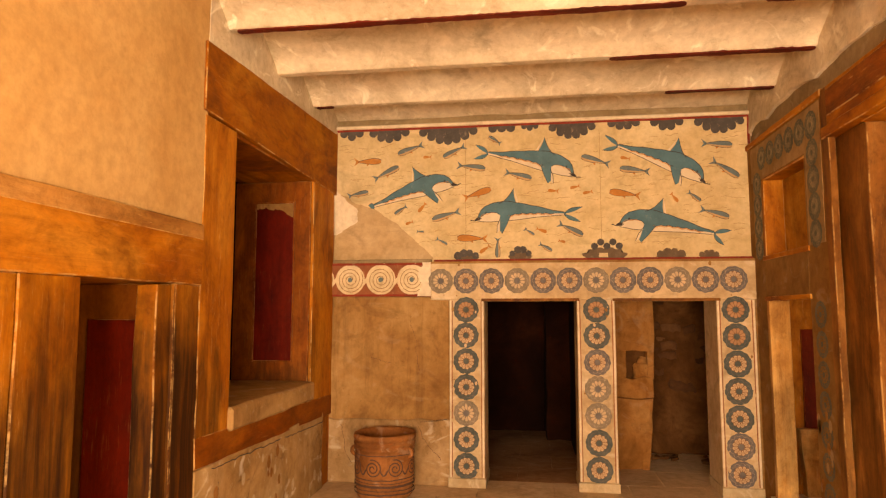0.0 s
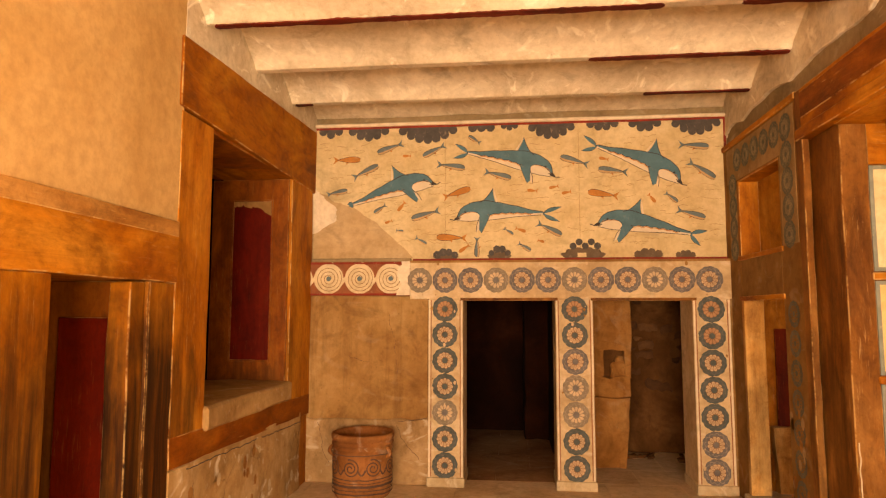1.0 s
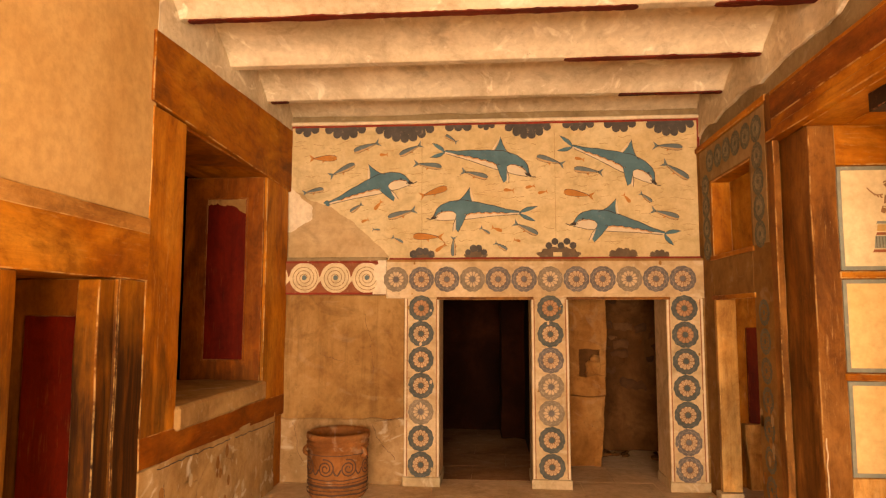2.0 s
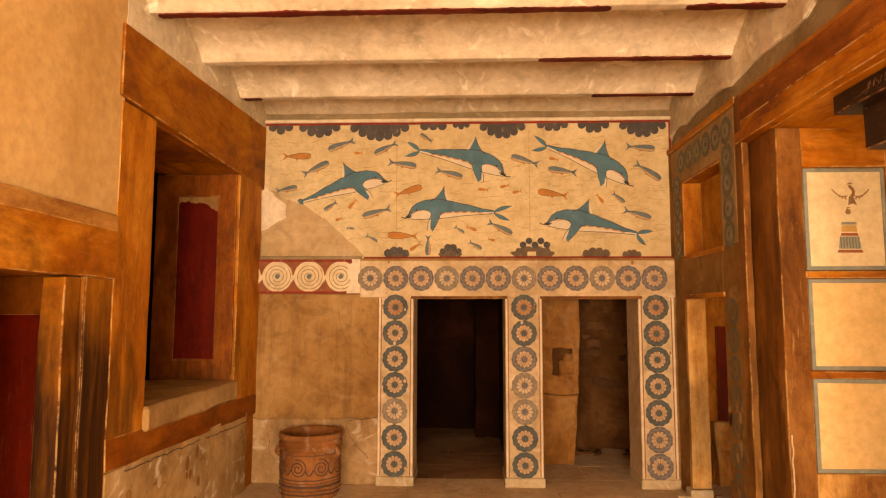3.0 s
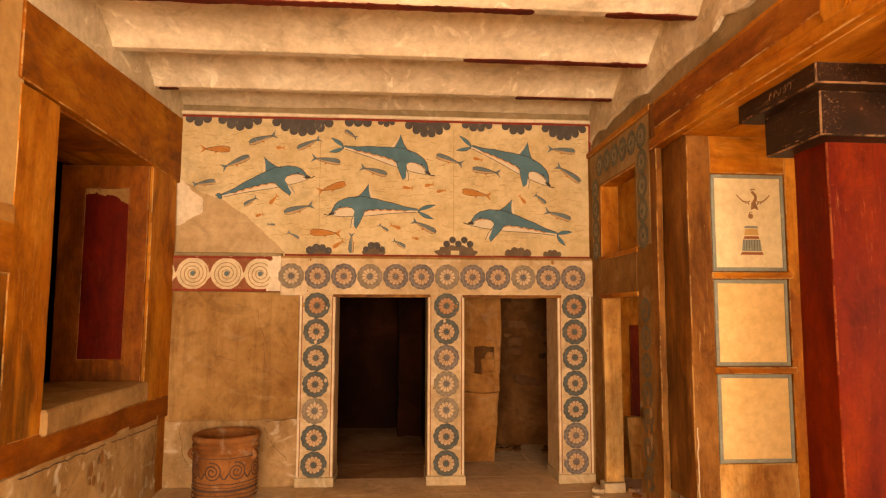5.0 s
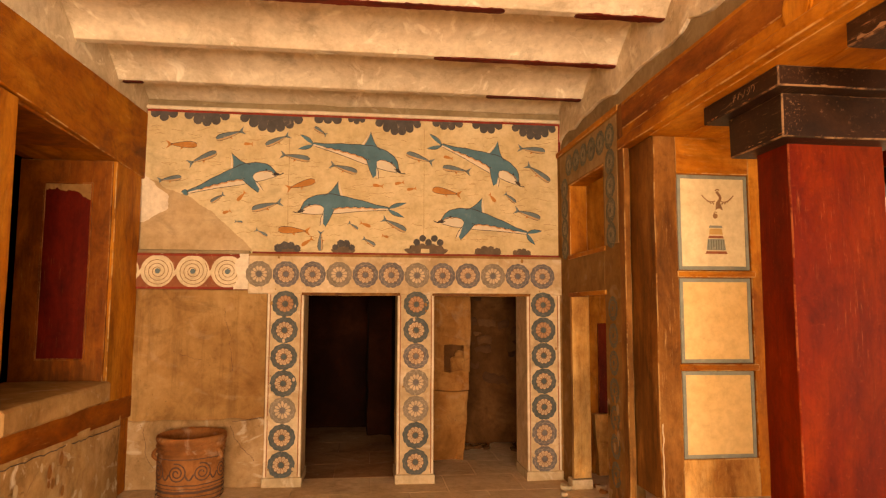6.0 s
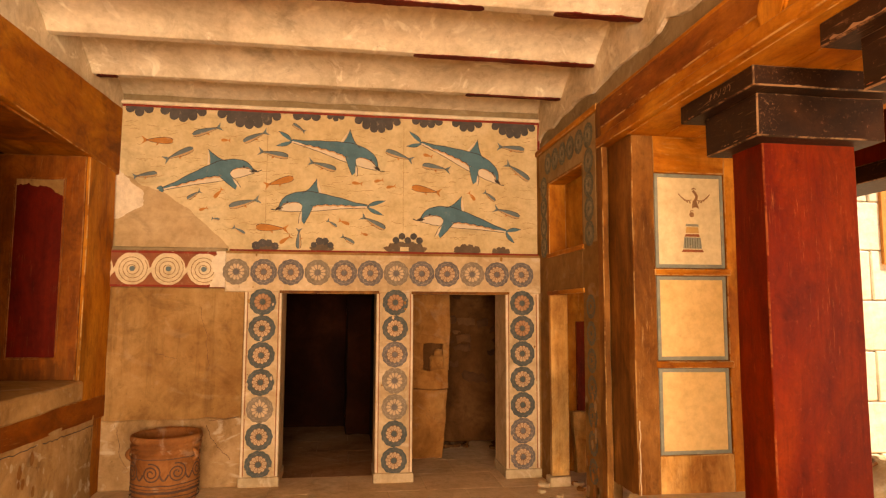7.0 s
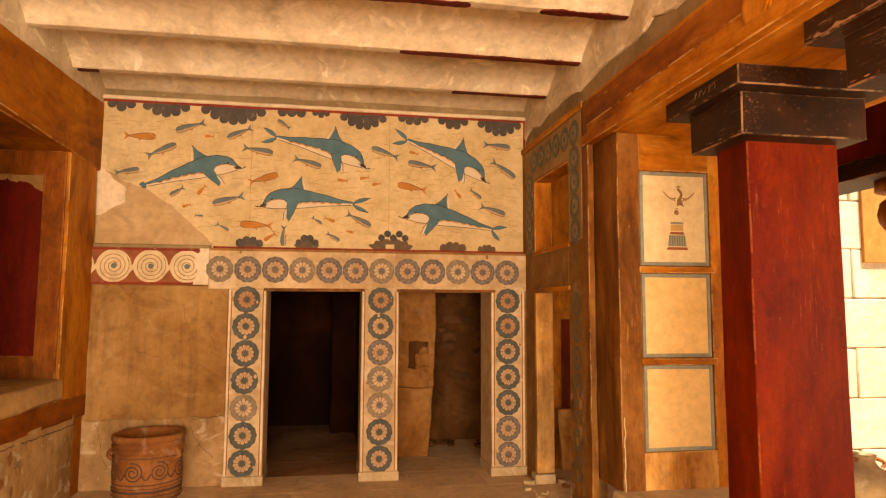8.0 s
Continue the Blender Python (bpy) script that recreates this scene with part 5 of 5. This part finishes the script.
for k in range(6):
    bm = slab(bmesh.new(), 0, 0.16 + 0.035 * k, -0.06, 0.05, 0, 0.115, step=0.05, wear=0.028, r=0.025, freq=5.0 + 1.7 * k)
    me = bpy.data.meshes.new("stone")
    bm.to_mesh(me)
    bm.free()
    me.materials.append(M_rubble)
    for f in me.polygons:
        f.use_smooth = True
    meshes.append(me)
rnd = random.Random(7)
for row in range(17):
    x = 1.72 - rnd.uniform(0, 0.12)
    while x < 2.98:
        k = rnd.randrange(6)
        ob = new("stone", meshes[k])
        ob.parent = rubble
        ob.location = (x, 6.945 + rnd.uniform(0.0, 0.055) + (0.03 if row < 6 or x > 2.45 else 0.0), 0.125 * row + rnd.uniform(-0.03, 0.03))
        ob.scale = (1, 1, rnd.uniform(0.7, 1.35))
        ob.rotation_euler = (0, radians(rnd.uniform(-11, 11)), radians(rnd.uniform(-6, 6)))
        x += 0.17 + 0.035 * k

# broken plaster lying at the foot of the east doorway and in the inner rooms
meshes = []
for k in range(3):
    bm = slab(bmesh.new(), -0.05, 0.05, -0.04, 0.04, 0, 0.045, step=0.025, wear=0.02, r=0.012, freq=9.0 + 3 * k)
    me = bpy.data.meshes.new("plaster_fragment")
    bm.to_mesh(me)
    bm.free()
    me.materials.append((M_stone, M_pier, M_masonry)[k])
    meshes.append(me)
for i in range(26):
    if i < 14:
        x, y = rnd.uniform(2.48, 2.95), rnd.uniform(3.7, 4.72)
    else:
        x, y = rnd.uniform(1.9, 2.95), rnd.uniform(6.4, 6.8)
    # fragments in the inner room get the plaster with shade in its colour
    ob = new("plaster_fragment", meshes[i % 2] if i < 14 else meshes[2])
    k = rnd.uniform(0.4, 1.2)
    ob.matrix_world = pose(x, y, -0.001, 0, 0, rnd.uniform(0, 360)) @ Matrix.Scale(k, 4)
    tagged(ob, "small broken plaster fragment lying on the floor", "rubble", "plaster fragments on the floor")

# flaked spots on the painted piers and band, and cracks in the plaster
def face_map(u, v, off):
    return Vector((u, BACK - 0.006 - off, v))


def flake(P, u, v, r, mat, parent, k, name="flaked_spot", label="small spot where paint has flaked"):
    toward = P(0, 0, 1) - P(0, 0, 0)
    bm = bmesh.new()
    poly(bm, [(u + r * math.cos(a * 0.45) * (1 + 0.2 * noise.noise((a * 0.8, u * 7, k))), v + 1.5 * r * math.sin(a * 0.45) * (1 + 0.2 * noise.noise((a * 0.9, v * 7, k)))) for a in range(14)], P, 0.0015)
    return painted(name, bm, mat, label, parent, toward)


rnd = random.Random(21)
for k in range(46):
    x0 = rnd.choice((-0.36, 0.955, 2.32, -0.36))
    if k % 3 == 0:
        u, v = rnd.uniform(-0.5, 2.6), rnd.choice((1.935, 2.255)) + rnd.uniform(-0.01, 0.01)
    else:
        u, v = x0 + rnd.choice((0.05, 0.17, 0.29)) + rnd.uniform(-0.012, 0.012), rnd.uniform(0.14, 1.85)
    flake(face_map, u, v, rnd.uniform(0.005, 0.016), rnd.choice((M_petal[1], M_rosbg, M_lower)), north, k)


def crack(P, u, v, du, dv, n, width, parent, seed):
    bm = bmesh.new()
    r2 = random.Random(seed)
    pts = [(u, v)]
    for i in range(n):
        pts.append((pts[-1][0] + du / n + r2.uniform(-0.5, 0.5) * abs(dv) / n - r2.uniform(-0.3, 0.3) * abs(du) / n, pts[-1][1] + dv / n + r2.uniform(-0.6, 0.6) * (abs(du) + abs(dv)) / n * 0.5))
    ribbon(bm, pts, width, P, 0.001)
    return painted("crack", bm, M_claydark, "thin dark crack", parent)


def dado_map(u, v, off):
    return Vector((u, BACK + 0.010 - off, v))


def lower_map(u, v, off):
    return Vector((u, BACK + 0.035 - off, v))


crack(dado_map, -0.68, 0.60, 0.28, -0.36, 14, 0.0036, north, 3)
crack(dado_map, -0.66, 0.64, 0.26, 0.03, 12, 0.0048, north, 4)
crack(dado_map, -1.52, 0.62, 0.10, -0.40, 12, 0.0030, north, 5)
crack(lower_map, -0.78, 1.75, 0.06, -0.65, 16, 0.0024, north, 6)
crack(lower_map, -1.20, 1.30, 0.22, -0.05, 10, 0.0024, north, 8)


def west_map(u, v, off):
    return Vector((L + 0.030 + off, u, v))


for k, (y, z, dy, dz) in enumerate(((2.40, 0.735, 1.2, -0.03), (3.7, 0.70, 1.0, -0.03), (2.50, 0.62, 0.12, -0.5))):
    bm = bmesh.new()
    r2 = random.Random(k)
    pts = [(y + dy * i / 24 + r2.uniform(-0.008, 0.008), z + dz * i / 24 + r2.uniform(-0.008, 0.008)) for i in range(25)]
    ribbon(bm, pts, 0.007 if k < 2 else 0.004, west_map, 0.001)
    painted("crack", bm, M_line, "dark broken gap", bpy.data.objects["wall_west_dado"], (1, 0, 0))
for k in range(26):
    flake(west_map, rnd.uniform(2.4, 4.6), rnd.uniform(0.12, 0.66), rnd.uniform(0.01, 0.035), rnd.choice((M_stone, M_stone, M_pier)), bpy.data.objects["wall_west_dado"], k + 60)


def east_map(u, v, off):
    return Vector((R - 0.010 - off, u, v))


for k in range(22):
    y = rnd.choice((3.45, 3.55, 3.66)) + rnd.uniform(-0.03, 0.03)
    flake(east_map, y, rnd.uniform(0.15, 1.0) ** 1.3, rnd.uniform(0.012, 0.035), rnd.choice((M_ringbg, M_pier, M_ringbg)), east, k + 120)
